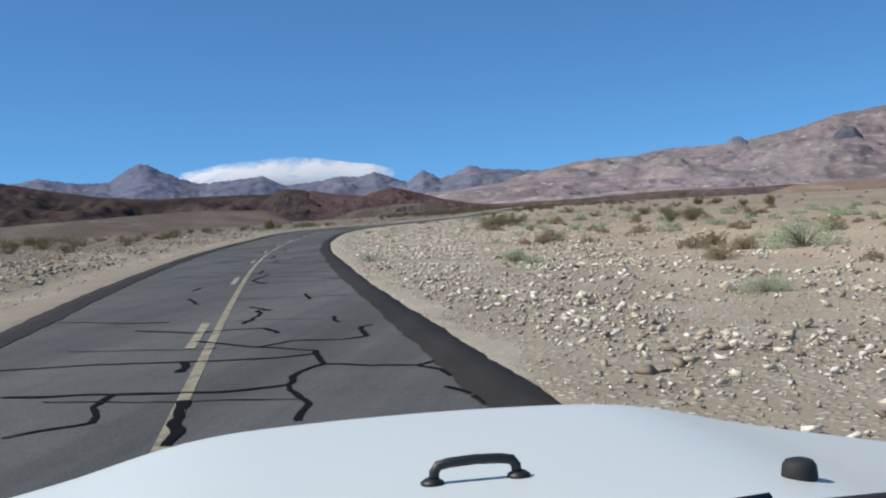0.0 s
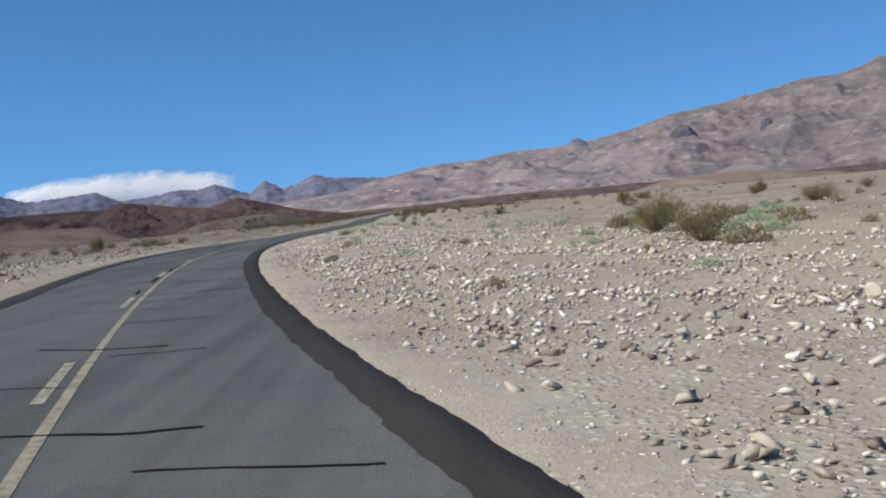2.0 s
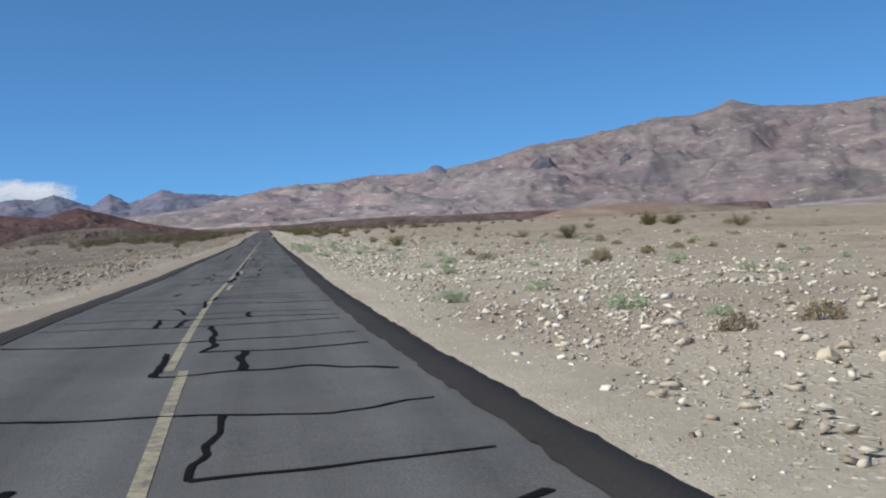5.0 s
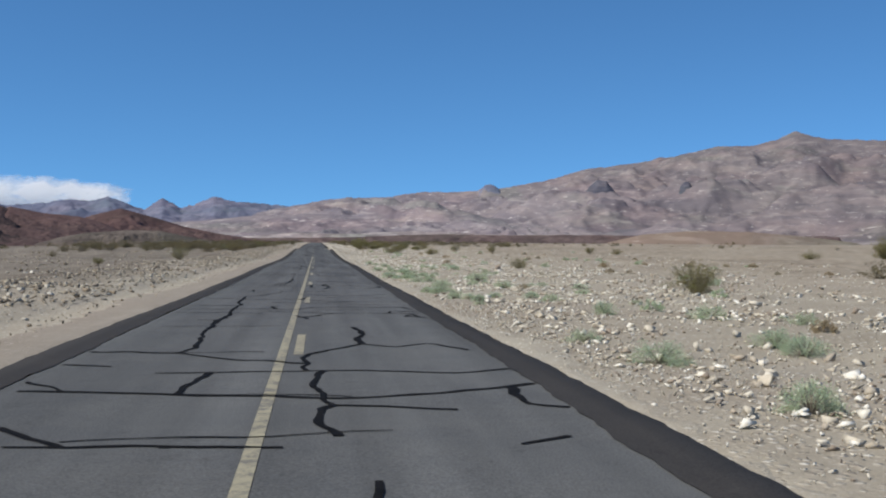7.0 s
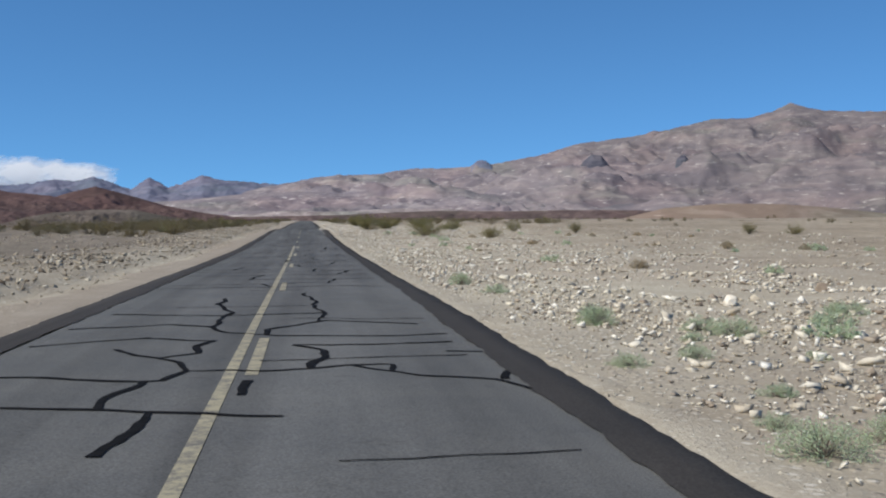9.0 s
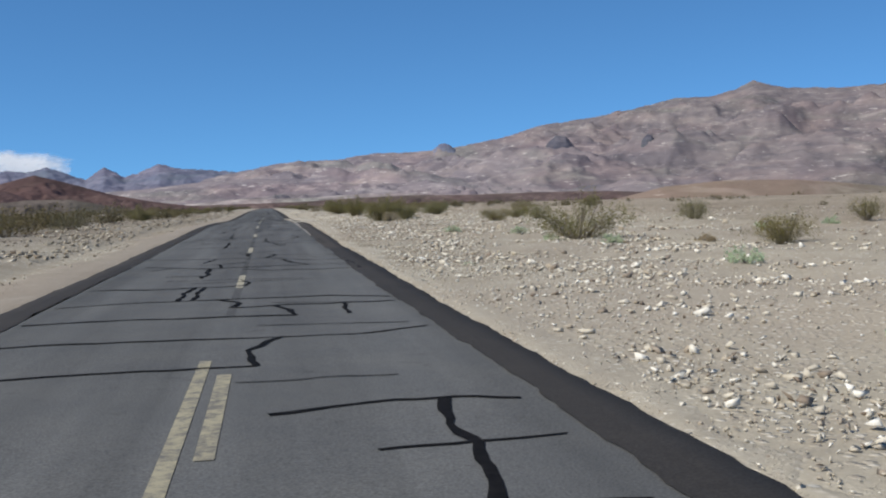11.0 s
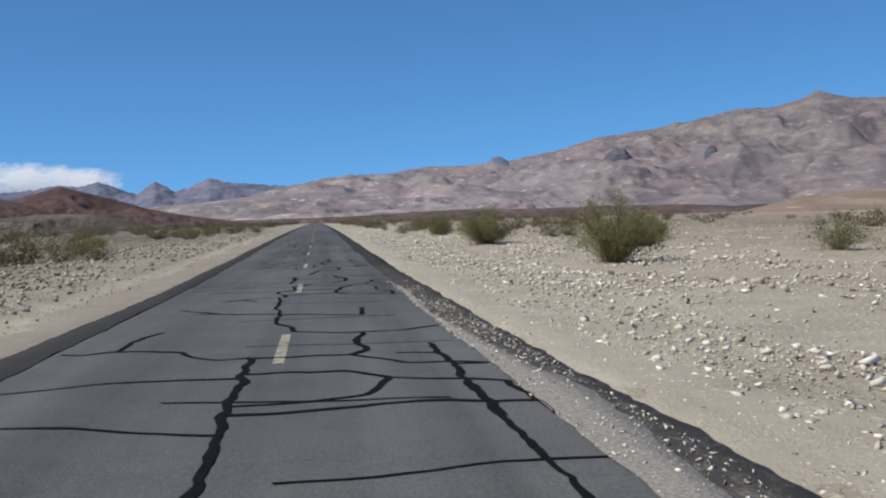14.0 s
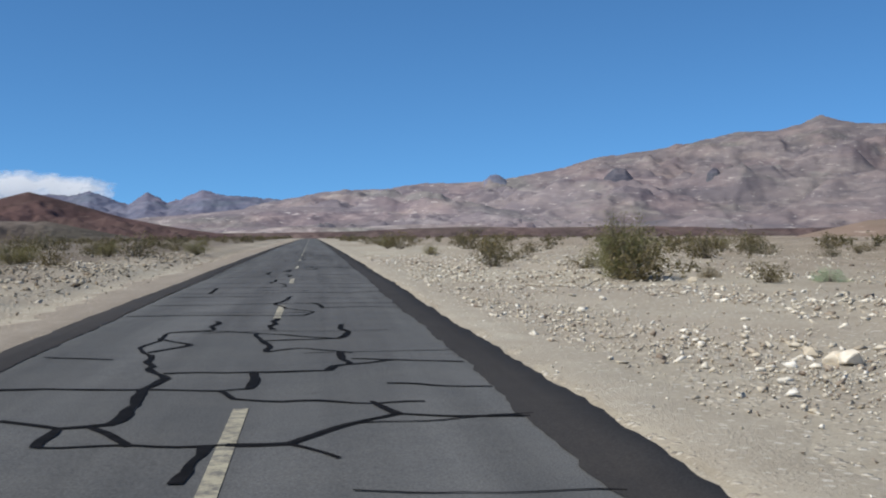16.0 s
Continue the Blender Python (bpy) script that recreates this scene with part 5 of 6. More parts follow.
ridge_mesh("red_spur", [(-218, 932, 5.7), (-209, 934, 20.2), (-200, 937, 22.9), (-191, 939, 21.1), (-180, 941, 18.8), (-169, 944, 17.9), (-157, 946, 16.6), (-144, 948, 13.0), (-129, 951, 7.5), (-113, 953, -3.3)],
           190, 80, RED, "red-brown spur with smooth gullied slopes", 14, 0.32, -6, 70, 200, (0, 60), 0.75, 1.6)
ridge_mesh("brown_ridge", [(-700, 700, 60), (-560, 800, 52), (-500, 850, 50), (-457, 881, 42), (-429, 900, 35), (-392, 930, 27), (-350, 960, 23), (-310, 1000, 24), (-270, 1040, 24), (-230, 1080, 14), (-200, 1100, 2)],
           190, 100, DARK_RED, "dark brown eroded ridge at the plain's edge", 5, 0.42, -6, 60, 260, (40, 60), 1.0, 1.1)
ridge_mesh("low_terrace", [(-330, 330, -3), (-250, 400, 1), (-205, 450, 4), (-189, 486, 5.2), (-187, 541, 6.4), (-179, 598, 7.4), (-160, 655, 6.1), (-154, 657, 2.6), (-147, 659, -1.2), (-138, 662, -5)],
           95, 110, TERRACE, "flat grey-brown gravel terrace below the hills", 9, 0.12, -5, 34, 170, (60, 160), 0.5)
ridge_mesh("grey_mesa", [(-165, 812, -5), (-152, 808, -1), (-138, 805, 2.6), (-124, 804, 5.0), (-105, 803, 6.4), (-86, 804, 6.4), (-72, 806, 3.5), (-50, 812, -1), (-30, 820, -4)],
           70, 60, MESA, "low grey-brown layered mesa before the red hill", 6, 0.3, -5, 60, 300, (0, 250), 1.0, 2.2, 1.0, 0.8, 4.5)
ridge_mesh("tan_mound", [(140, 775, -5), (153, 768, 0), (172, 752, 5.5), (195, 738, 7.5), (225, 735, 7), (255, 742, 5), (290, 755, 2), (330, 770, -5)],
           60, 50, TAN, "smooth tan gravel mound on the plain", 7, 0.10, -6, 30, 110, (0, 200), 0.4)
ridge_mesh("pale_fan", [(770, 1770, -6), (830, 1735, 5), (900, 1700, 9), (1000, 1640, 12), (1150, 1540, 14), (1350, 1400, -6)],
           230, 110, PALE_BEDS, "pale gravel fan at the mountain's foot", 17, 0.12, -7, 30, 110, (0, 200), 0.4)
ridge_mesh("pale_bench", [(-190, 2060, -6), (-120, 2040, 8), (-40, 2035, 14), (60, 2030, 13), (150, 2020, 18), (240, 2010, 16), (320, 2000, 12), (420, 1980, 14), (520, 1950, 9), (600, 1930, -6)],
           120, 80, PALE_BEDS, "low pale bedded cliffs at the foot of the range", 12, 0.4, -7, 40, 260, (0, 200), 1.0, 1.6, 0.7, 0.8, 5.0)
ridge_mesh("dark_bench", [(-260, 1720, -6), (-200, 1715, 2), (-120, 1712, 4.5), (-40, 1708, 5), (40, 1702, 6), (110, 1690, 9), (180, 1680, 11), (260, 1660, 9.5), (340, 1640, 11), (430, 1610, 10), (500, 1580, 5), (560, 1550, -6)],
           70, 80, MAROON, "low dark maroon bench of broken rock", 8, 0.5, -7, 40, 260, (0, 200), 1.0, 2.0, 1.0, 0.8, 5.0)
ridge_mesh("dark_bench", [(440, 1745, -6), (490, 1745, 5), (560, 1745, 8), (640, 1740, 9), (700, 1730, 10), (742, 1718, 12), (762, 1709, 10), (770, 1703, -6)],
           60, 60, MAROON, "low dark maroon bluff beside a pale fan", 18, 0.5, -7, 30, 160, (0, 200), 1.0, 2.0, 1.0, 0.8, 6.0)


# ---- cloud ----
def cloud():
    """A bank of vapour far behind the peaks, thick in its middle and thin at its rim."""
    nu, nv = 120, 40
    U, V = np.meshgrid(np.linspace(0, 1, nu), np.linspace(0, 1, nv))
    top = np.interp(U, (0, 0.08, 0.2, 0.45, 0.65, 0.8, 0.9, 1), (205, 222, 243, 262, 256, 240, 236, 205))
    x = -1740 + 960 * U
    z = 100 + (top + 12 - 100) * V
    bulge = 40 * np.sin(np.pi * V)
    y = 4640 + 240 * U - bulge + 140 * V
    rim = np.minimum(np.minimum(U / 0.10, (1 - U) / 0.10), (1 - V) / 0.30)
    body = np.clip(rim, 0, 1) ** 0.7 * 0.9
    i = (np.arange(nv - 1)[:, None] * nu + np.arange(nu - 1)[None]).ravel()
    tris = np.concatenate([np.stack([i, i + 1, i + nu + 1], 1), np.stack([i, i + nu + 1, i + nu], 1)])
    ob = soup("cloud", np.stack([x, y, z], -1).reshape(-1, 3), tris, CLOUD, None, True)
    ob.data.attributes.new("body", "FLOAT", "POINT").data.foreach_set("value", body.ravel().astype(np.float32))
    return tagged(ob, "white flat cumulus cloud behind the peaks", "cloud", kind="structure")


cloud()


# ---- stones ----
def pebble_shape(seed, points):
    r = random.Random(seed)
    bm = bmesh.new()
    for _ in range(points):
        v = Vector((r.gauss(0, 1), r.gauss(0, 1), r.gauss(0, 1))).normalized()
        bm.verts.new((v.x * 0.5, v.y * 0.5 * r.uniform(0.7, 1), v.z * 0.5))
    bmesh.ops.convex_hull(bm, input=bm.verts)
    loose = [v for v in bm.verts if not v.link_faces]
    bmesh.ops.delete(bm, geom=loose, context="VERTS")
    bmesh.ops.triangulate(bm, faces=bm.faces)
    bm.verts.index_update()
    out = np.array([v.co for v in bm.verts]), np.array([[v.index for v in f.verts] for f in bm.faces])
    bm.free()
    return out


SHAPES = [pebble_shape(k, 7) for k in range(8)]
CHIPS = [pebble_shape(k + 20, 5) for k in range(8)]
gen = np.random.default_rng(4)


def scatter(count, d0, d1, y0, y1, small, large, patchy, power=2.6):
    """Places, sizes for stones thrown over a strip of ground, thicker in patches."""
    d = gen.uniform(d0, d1, count)
    y = gen.uniform(y0, y1, count)
    x = centre_x(y) + d
    keep = gen.random(count) < np.clip(0.55 + patchy * (wave(3.2 * d, 0.8 * y, 15, 2.5) + 0.7 * wave(x, y, 4, 0.7)), 0.05, 1)
    sandy = (d > 0) & (y > 342) & (np.abs(d) < 5.0) | (d > 0) & (y > 44) & (y < 100) & (np.abs(d) < 4.8) | (d > 0) & (y > 138) & (y < 180) & (np.abs(d) < 6.0)
    keep &= ~sandy | (gen.random(count) < 0.72)
    d, y = d[keep], y[keep]
    s = small + (large - small) * gen.random(len(d)) ** power
    return d, y, s


def stone_field(name, zones, label, shapes=SHAPES, mat=STONES):
    d, y, s = (np.concatenate(a) for a in zip(*[scatter(*z) for z in zones]))
    verts, tris, base = [], [], 0
    kind = gen.integers(0, len(shapes), len(d))
    for k, (sv, st) in enumerate(shapes):
        m = kind == k
        n = int(m.sum())
        a = gen.uniform(0, 2 * np.pi, n)
        tilt = gen.normal(0, 0.2, (n, 2))
        size = s[m][:, None] * gen.uniform(0.75, 1.25, (n, 3)) * np.array([1.25, 0.9, 0.62])
        p = sv[None] * size[:, None]
        p[..., 2] += p[..., 0] * tilt[:, :1] + p[..., 1] * tilt[:, 1:]
        ca, sa = np.cos(a)[:, None], np.sin(a)[:, None]
        q = np.stack([p[..., 0] * ca - p[..., 1] * sa, p[..., 0] * sa + p[..., 1] * ca, p[..., 2]], -1)
        q[..., 0] += (centre_x(y[m]) + d[m])[:, None]
        q[..., 1] += y[m][:, None]
        rest = np.where(np.abs(d[m]) < 2.92, np.maximum(road_z(y[m]) + 0.012, ground_z(d[m], y[m])), ground_z(d[m], y[m]) + 0.01)
        q[..., 2] += (rest + 0.12 * s[m])[:, None]
        verts.append(q.reshape(-1, 3))
        tris.append((st[None] + (np.arange(n) * len(sv))[:, None, None]).reshape(-1, 3) + base)
        base += n * len(sv)
    return tagged(soup(name, np.concatenate(verts), np.concatenate(tris), mat), label, "stones", kind="stuff")


stone_field("gravel", [(46000, 3.6, 13, -6, 300, 0.04, 0.18, 0.9, 2.4), (32000, 3.6, 13, 300, 500, 0.04, 0.17, 0.9, 2.4), (9000, 4.3, 17, 150, 300, 0.07, 0.26, 0.7, 2.3), (8000, 5.2, 17, 300, 500, 0.07, 0.24, 0.7, 2.3), (18000, 13, 40, 0, 540, 0.08, 0.24, 0.9), (15000, 4.4, 18, 64, 118, 0.05, 0.20, 0.5, 2.4), (11000, 3.9, 17, -6, 64, 0.05, 0.21, 0.6, 2.3)],
            "pale angular stones strewn over the right roadside")
stone_field("gravel_chips", [(125000, 3.1, 9.5, -6, 480, 0.022, 0.07, 0.8, 1.7), (26000, 3.5, 9.5, 150, 320, 0.035, 0.10, 0.6, 2.0), (14000, 4.0, 11, -6, 64, 0.035, 0.10, 0.5, 2.0), (16000, 3.5, 6.0, 335, 480, 0.03, 0.08, 0.5, 2.0), (26000, 3.0, 5.0, -6, 480, 0.02, 0.07, 0.4, 2.2), (26000, 9.5, 26, 0, 500, 0.05, 0.13, 0.6, 1.7)],
            "fine pale gravel chips covering the right roadside", CHIPS)
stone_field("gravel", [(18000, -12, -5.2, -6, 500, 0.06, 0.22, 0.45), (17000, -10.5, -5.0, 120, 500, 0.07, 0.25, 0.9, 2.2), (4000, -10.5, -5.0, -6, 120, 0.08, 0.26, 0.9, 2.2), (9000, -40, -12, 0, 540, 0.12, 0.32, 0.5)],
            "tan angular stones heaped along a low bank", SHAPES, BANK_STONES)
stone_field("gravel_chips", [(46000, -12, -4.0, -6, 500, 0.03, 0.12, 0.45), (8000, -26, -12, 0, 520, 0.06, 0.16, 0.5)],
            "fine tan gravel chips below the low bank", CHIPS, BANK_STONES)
stone_field("gravel_chips", [(12000, -3.5, -3.12, -6, 500, 0.01, 0.035, 0.5), (9000, 2.10, 2.75, 366, 405, 0.015, 0.06, 0.9), (16000, 2.95, 3.6, -6, 500, 0.01, 0.05, 0.5)],
            "loose grit along the asphalt's crumbling edge", CHIPS)


def rock_mesh(seed):
    r = random.Random(seed)
    bm = bmesh.new()
    for _ in range(15):
        v = Vector((r.gauss(0, 1), r.gauss(0, 1), r.gauss(0, 1))).normalized()
        bm.verts.new((v.x * 0.62, v.y * 0.5, max(-0.25, v.z * 0.55)))
    bmesh.ops.convex_hull(bm, input=bm.verts)
    bmesh.ops.delete(bm, geom=[v for v in bm.verts if not v.link_faces], context="VERTS")
    bmesh.ops.bevel(bm, geom=list(bm.edges), offset=0.035, segments=1, affect="EDGES")
    bmesh.ops.triangulate(bm, faces=bm.faces)
    bmesh.ops.subdivide_edges(bm, edges=[e for e in bm.edges if e.calc_length() > 0.3], cuts=1)
    for v in bm.verts:
        v.co += v.co.normalized() * 0.05 * noise.fractal(v.co * 3 + Vector((seed, 0, 0)), 0.9, 2, 3)
    me = bpy.data.meshes.new("rock")
    bm.to_mesh(me)
    bm.free()
    me.materials.append(ROCK)
    return me


ROCKS = [rock_mesh(40 + k) for k in range(7)]


def rock(x, y, size, label="pale angular desert rock lying on gravel"):
    ob = new("rock", ROCKS[rng.randrange(len(ROCKS))])
    z = float(ground_z(x - float(centre_x(y)), y))
    ob.matrix_world = pose(x, y, z + 0.22 * size, rng.uniform(-14, 14), rng.uniform(-14, 14), rng.uniform(0, 360)) @ Matrix.Diagonal((size * 1.3, size * 1.2, size * 1.2, 1))
    tagged(ob, label, "rock", "roadside rocks")


ROCKS_BEND = [(29.3, 23.5, 0.2), (27.0, 23.8, 0.17), (26.2, 29.7, 0.17), (18.2, 52.8, 0.11), (18.8, 54.1, 0.15), (20.6, 58.3, 0.3), (20.8, 61.3, 0.15), (19.8, 62.0, 0.26), (16.2, 66.1, 0.11), (15.5, 66.7, 0.09), (19.3, 66.9, 0.24), (18.5, 70.0, 0.2), (14.3, 72.9, 0.1), (13.1, 77.5, 0.09), (13.4, 79.1, 0.13), (12.6, 85.2, 0.15), (12.4, 85.8, 0.11), (14.1, 89.7, 0.2), (13.8, 97.6, 0.16), (13.4, 100.4, 0.13), (13.5, 103.6, 0.17)]
ROCKS_STRAIGHT = [(11.3, 138.9, 0.29), (4.9, 201.8, 0.14), (5.2, 209.7, 0.14), (4.8, 212.4, 0.16), (10.6, 252.0, 0.36), (5.3, 253.4, 0.08), (8.7, 263.3, 0.15), (4.3, 320.9, 0.08), (6.6, 324.4, 0.12), (5.8, 348.8, 0.16), (5.6, 352.9, 0.1), (5.5, 353.5, 0.1), (7.8, 359.9, 0.17), (6.2, 376.8, 0.15), (7.6, 383.1, 0.15), (6.5, 384.3, 0.29), (5.6, 409.5, 0.11), (9.9, 420.9, 0.19), (4.4, 427.9, 0.13), (6.3, 430.4, 0.15), (5.2, 431.3, 0.1), (6.4, 443.8, 0.23), (6.3, 444.0, 0.21)]
for x, y, s in ROCKS_BEND + ROCKS_STRAIGHT:
    rock(x, y, s)
for k in range(150):
    y = rng.uniform(8, 480)
    d = rng.choice((-1, 1)) * rng.uniform(5.4, 24)
    if d > 0 and y > 300 and d < 8:
        continue
    rock(float(centre_x(y)) + d, y, rng.uniform(0.10, 0.24))

for x, y, s in ((8.1, 360.7, 0.19), (5.8, 348.8, 0.24), (5.6, 352.8, 0.14), (8.0, 351.3, 0.14), (6.3, 367.5, 0.17), (7.2, 365.7, 0.09), (10.7, 374.5, 0.18), (6.6, 385.1, 0.14), (9.9, 402.4, 0.22), (8.8, 398.3, 0.22), (8.7, 396.9, 0.16), (17.0, 420.9, 0.14), (10.1, 433.0, 0.22), (5.5, 409.1, 0.14), (9.5, 407.9, 0.18), (8.0, 406.0, 0.16), (9.7, 429.3, 0.2), (8.5, 436.2, 0.22), (8.5, 423.0, 0.18), (7.7, 423.6, 0.13), (6.4, 444.8, 0.16), (6.4, 430.9, 0.22), (7.4, 434.5, 0.1), (5.2, 431.3, 0.12)):
    rock(x, y, s, "pale angular rock beside desert bushes")
wedge = rock_mesh(61)
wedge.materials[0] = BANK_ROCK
boulder = new("boulder", wedge)
boulder.matrix_world = pose(10.35, 92.25, float(ground_z(10.35 - float(centre_x(92.25)), 92.25)) + 0.07, 6, -14, 24) @ Matrix.Diagonal((0.60, 0.30, 0.34, 1))
tagged(boulder, "tan wedge-shaped boulder lying alone on gravel", "rock", "roadside rocks")
for k in range(90):
    y = rng.uniform(70, 150)
    rock(float(centre_x(y)) + 4.6 + rng.random() ** 1.5 * 13, y, rng.uniform(0.10, 0.20), "tan angular rock on a stony slope")


# ---- shrubs ----
def tube(verts, faces, pts, radii, sides=3):
    base = len(verts)
    for p, r in zip(pts, radii):
        for k in range(sides):
            a = 2 * math.pi * k / sides
            verts.append((p[0] + r * math.cos(a), p[1] + r * math.sin(a), p[2]))
    for i in range(len(pts) - 1):
        for k in range(sides):
            j = (k + 1) % sides
            a, b = base + i * sides + k, base + i * sides + j
            faces.append((a, b, b + sides, a + sides))


def leaves(r, spots, size, spread, per):
    verts, faces = [], []
    for s in spots:
        for _ in range(per):
            c = Vector(s) + Vector((r.gauss(0, spread), r.gauss(0, spread), r.gauss(0, spread)))
            c.z = max(c.z, 0.015)
            a = Vector((r.gauss(0, 1), r.gauss(0, 1), r.gauss(0.6, 1))).normalized() * size * r.uniform(0.6, 1.5)
            b = a.cross(Vector((r.gauss(0, 1), r.gauss(0, 1), r.gauss(0, 1)))).normalized() * size * r.uniform(0.3, 0.5)
            i = len(verts)
            verts += [c - a - b * 0.3, c + b, c + a, c - b]
            faces.append((i, i + 1, i + 2, i + 3))
    return verts, faces


def creosote(seed, lean=1.0, bare=0.25, stems=40, leaf=0.0185, per=10, sprigs=11, mat=CREOSOTE):
    """An open shrub, one metre high: thin stems fan out from the ground in several tufts of uneven height, with small leaves on their upper parts."""
    r = random.Random(seed)
    root = new("creosote_bush")
    sv, sf, spots = [], [], []
    tufts = []
    for k in range(r.randint(7, 10)):
        out = r.uniform(0.2, 1.0) ** 0.75
        tufts.append((k * 2.4 + r.uniform(-0.5, 0.5) + seed, out, (1.0 - 0.42 * out * out) * r.uniform(0.74, 1.0), r.uniform(0.14, 0.26)))
    for k in range(stems):
        a, out, h, loose = tufts[k % len(tufts)] if k % 5 else (r.uniform(0, 6.28), r.uniform(0.75, 1.1), r.uniform(0.22, 0.45), 0.12)
        a += r.gauss(0, 0.22)
        out = out * r.uniform(0.6, 1.12) * lean
        h = h * r.uniform(0.62, 1.05)
        p0 = Vector((math.cos(a) * 0.10 * r.random(), math.sin(a) * 0.10 * r.random(), -0.03))
        tip = Vector((math.cos(a) * out * 0.72, math.sin(a) * out * 0.72, h))
        mid = p0.lerp(tip, 0.5) + Vector((r.uniform(-0.07, 0.07), r.uniform(-0.07, 0.07), 0.07))
        pts = [p0, p0.lerp(mid, 0.55), mid, mid.lerp(tip, 0.6), tip]
        tube(sv, sf, pts, [0.010, 0.008, 0.006, 0.004, 0.0015])
        for j in range(sprigs):
            u = bare + (1 - bare) * r.random() ** 0.7
            q = mid.lerp(tip, (u - 0.5) * 2) if u > 0.5 else p0.lerp(mid, u * 2)
            q = q + Vector((r.gauss(0, 1), r.gauss(0, 1), r.gauss(0, 0.6))) * loose * 0.55
            q.z = max(q.z, 0.03)
            spots.append(q)
            if j % 3 == 0 and stems > 30:
                tube(sv, sf, [p0.lerp(tip, max(0.2, u - 0.18)), q], [0.004, 0.0015])
    mesh_object("branchwork", sv, sf, TWIG, root, False, "thin grey-brown stems")
    lv, lf = leaves(r, spots, leaf, 0.045, per)
    mesh_object("foliage", lv, lf, mat, root, False, "small olive-green leaves")
    return root


def cushion(name, seed, mat, wide, blade, leaf_label, per=8, twigs=70):
    """A low rounded clump, one metre high, of twigs and small leaves."""
    r = random.Random(seed)
    root = new(name)
    sv, sf, spots = [], [], []
    for k in range(twigs):
        a = r.uniform(0, 2 * math.pi)
        e = math.asin(r.uniform(0.08, 1))
        n = Vector((math.cos(a) * math.cos(e) * wide, math.sin(a) * math.cos(e) * wide, math.sin(e))) * r.uniform(0.7, 1.05)
        tube(sv, sf, [Vector((n.x * 0.05, n.y * 0.05, -0.03)), n * 0.55 + Vector((0, 0, 0.05)), n * 0.97], [0.016, 0.011, 0.004])
        spots += [n * r.uniform(0.35, 1.0) ** 0.5 for _ in range(6)]
    mesh_object("branchwork", sv, sf, TWIG, root, False, "dry twigs")
    lv, lf = leaves(r, spots, blade, 0.08, per)
    mesh_object("foliage", lv, lf, mat, root, False, leaf_label)
    return root


CREO = [creosote(1, 1.2, 0.12, 56, 0.0165, 11), creosote(2, 1.45, 0.08, 56, 0.0165, 11), creosote(3, 1.05, 0.2, 50, 0.0165, 9), creosote(4, 1.3, 0.05, 56, 0.0165, 11), creosote(6, 1.55, 0.1, 58, 0.0165, 11)]
SAGES = [cushion("sagebrush", 11, SAGE, 0.95, 0.028, "pale grey-green leaves", 8, 84), cushion("sagebrush", 12, SAGE, 1.2, 0.029, "pale grey-green leaves", 8, 84), cushion("sagebrush", 13, SAGE, 1.4, 0.029, "pale grey-green leaves", 8, 90)]
DRY = [cushion("dry_shrub", 21, STRAW, 1.0, 0.03, "straw-coloured dead leaves", 7, 110), cushion("dry_shrub", 22, STRAW, 1.3, 0.03, "straw-coloured dead leaves", 7, 110)]
TALL = [creosote(31, 1.15, 0.1, 84, 0.0146, 13, 15), creosote(33, 1.4, 0.08, 84, 0.0146, 13, 15), creosote(36, 1.25, 0.12, 84, 0.0146, 13, 15)]
SCRUB = [creosote(k, 1.2, 0.05, 26, 0.04, 4, 7, OLIVE) for k in (7, 8, 9, 10)]
SCRUB_FAR = [creosote(k, 1.2, 0.05, 12, 0.076, 3, 5, OLIVE) for k in (41, 42, 43)]
SAGES_FAR = [cushion("sagebrush", 15, SAGE, 1.1, 0.075, "pale grey-green leaves", 4, 34)]
DRY_FAR = [cushion("dry_shrub", 25, STRAW, 1.1, 0.08, "straw-coloured dead leaves", 4, 34)]
used = set()


def shrub(kinds, x, y, h, label, group, category="shrub", wide=1.0):
    k = rng.randrange(len(kinds))
    z = float(ground_z(x - float(centre_x(y)), y))
    m = pose(x, y, z - 0.01, rng.uniform(-4, 4), rng.uniform(-4, 4), rng.uniform(0, 360)) @ Matrix.Diagonal((h * wide * rng.uniform(0.9, 1.15), h * wide * rng.uniform(0.9, 1.15), h, 1))
    ob = kinds[k]
    if (kinds[k].name in used):
        was = kinds[k].scale
        ob = copy_thing(kinds[k], m @ Matrix.Diagonal((1 / was.x, 1 / was.y, 1 / was.z, 1)))
    else:
        used.add(kinds[k].name)
        ob.matrix_basis = m
        for c in ob.children:
            c.matrix_parent_inverse = Matrix()
    return tagged(ob, label, category, group)


CREOSOTE_CURVE = [(33.4, 82, 1), (35.1, 84, 1.3), (20.8, 86, 1.1), (21, 93, 1.4), (22.2, 98, 1.2), (33.7, 113, 0.9), (36.1, 118, 1), (29.1, 124, 0.7), (7.5, 143, 0.6), (52, 150, 1), (54.3, 189, 1.4), (-16, 192, 0.9), (-22.2, 203, 1), (-31.3, 209, 1.7), (62.6, 213, 1.6), (11.1, 221, 0.9), (26.1, 226, 1.4)]
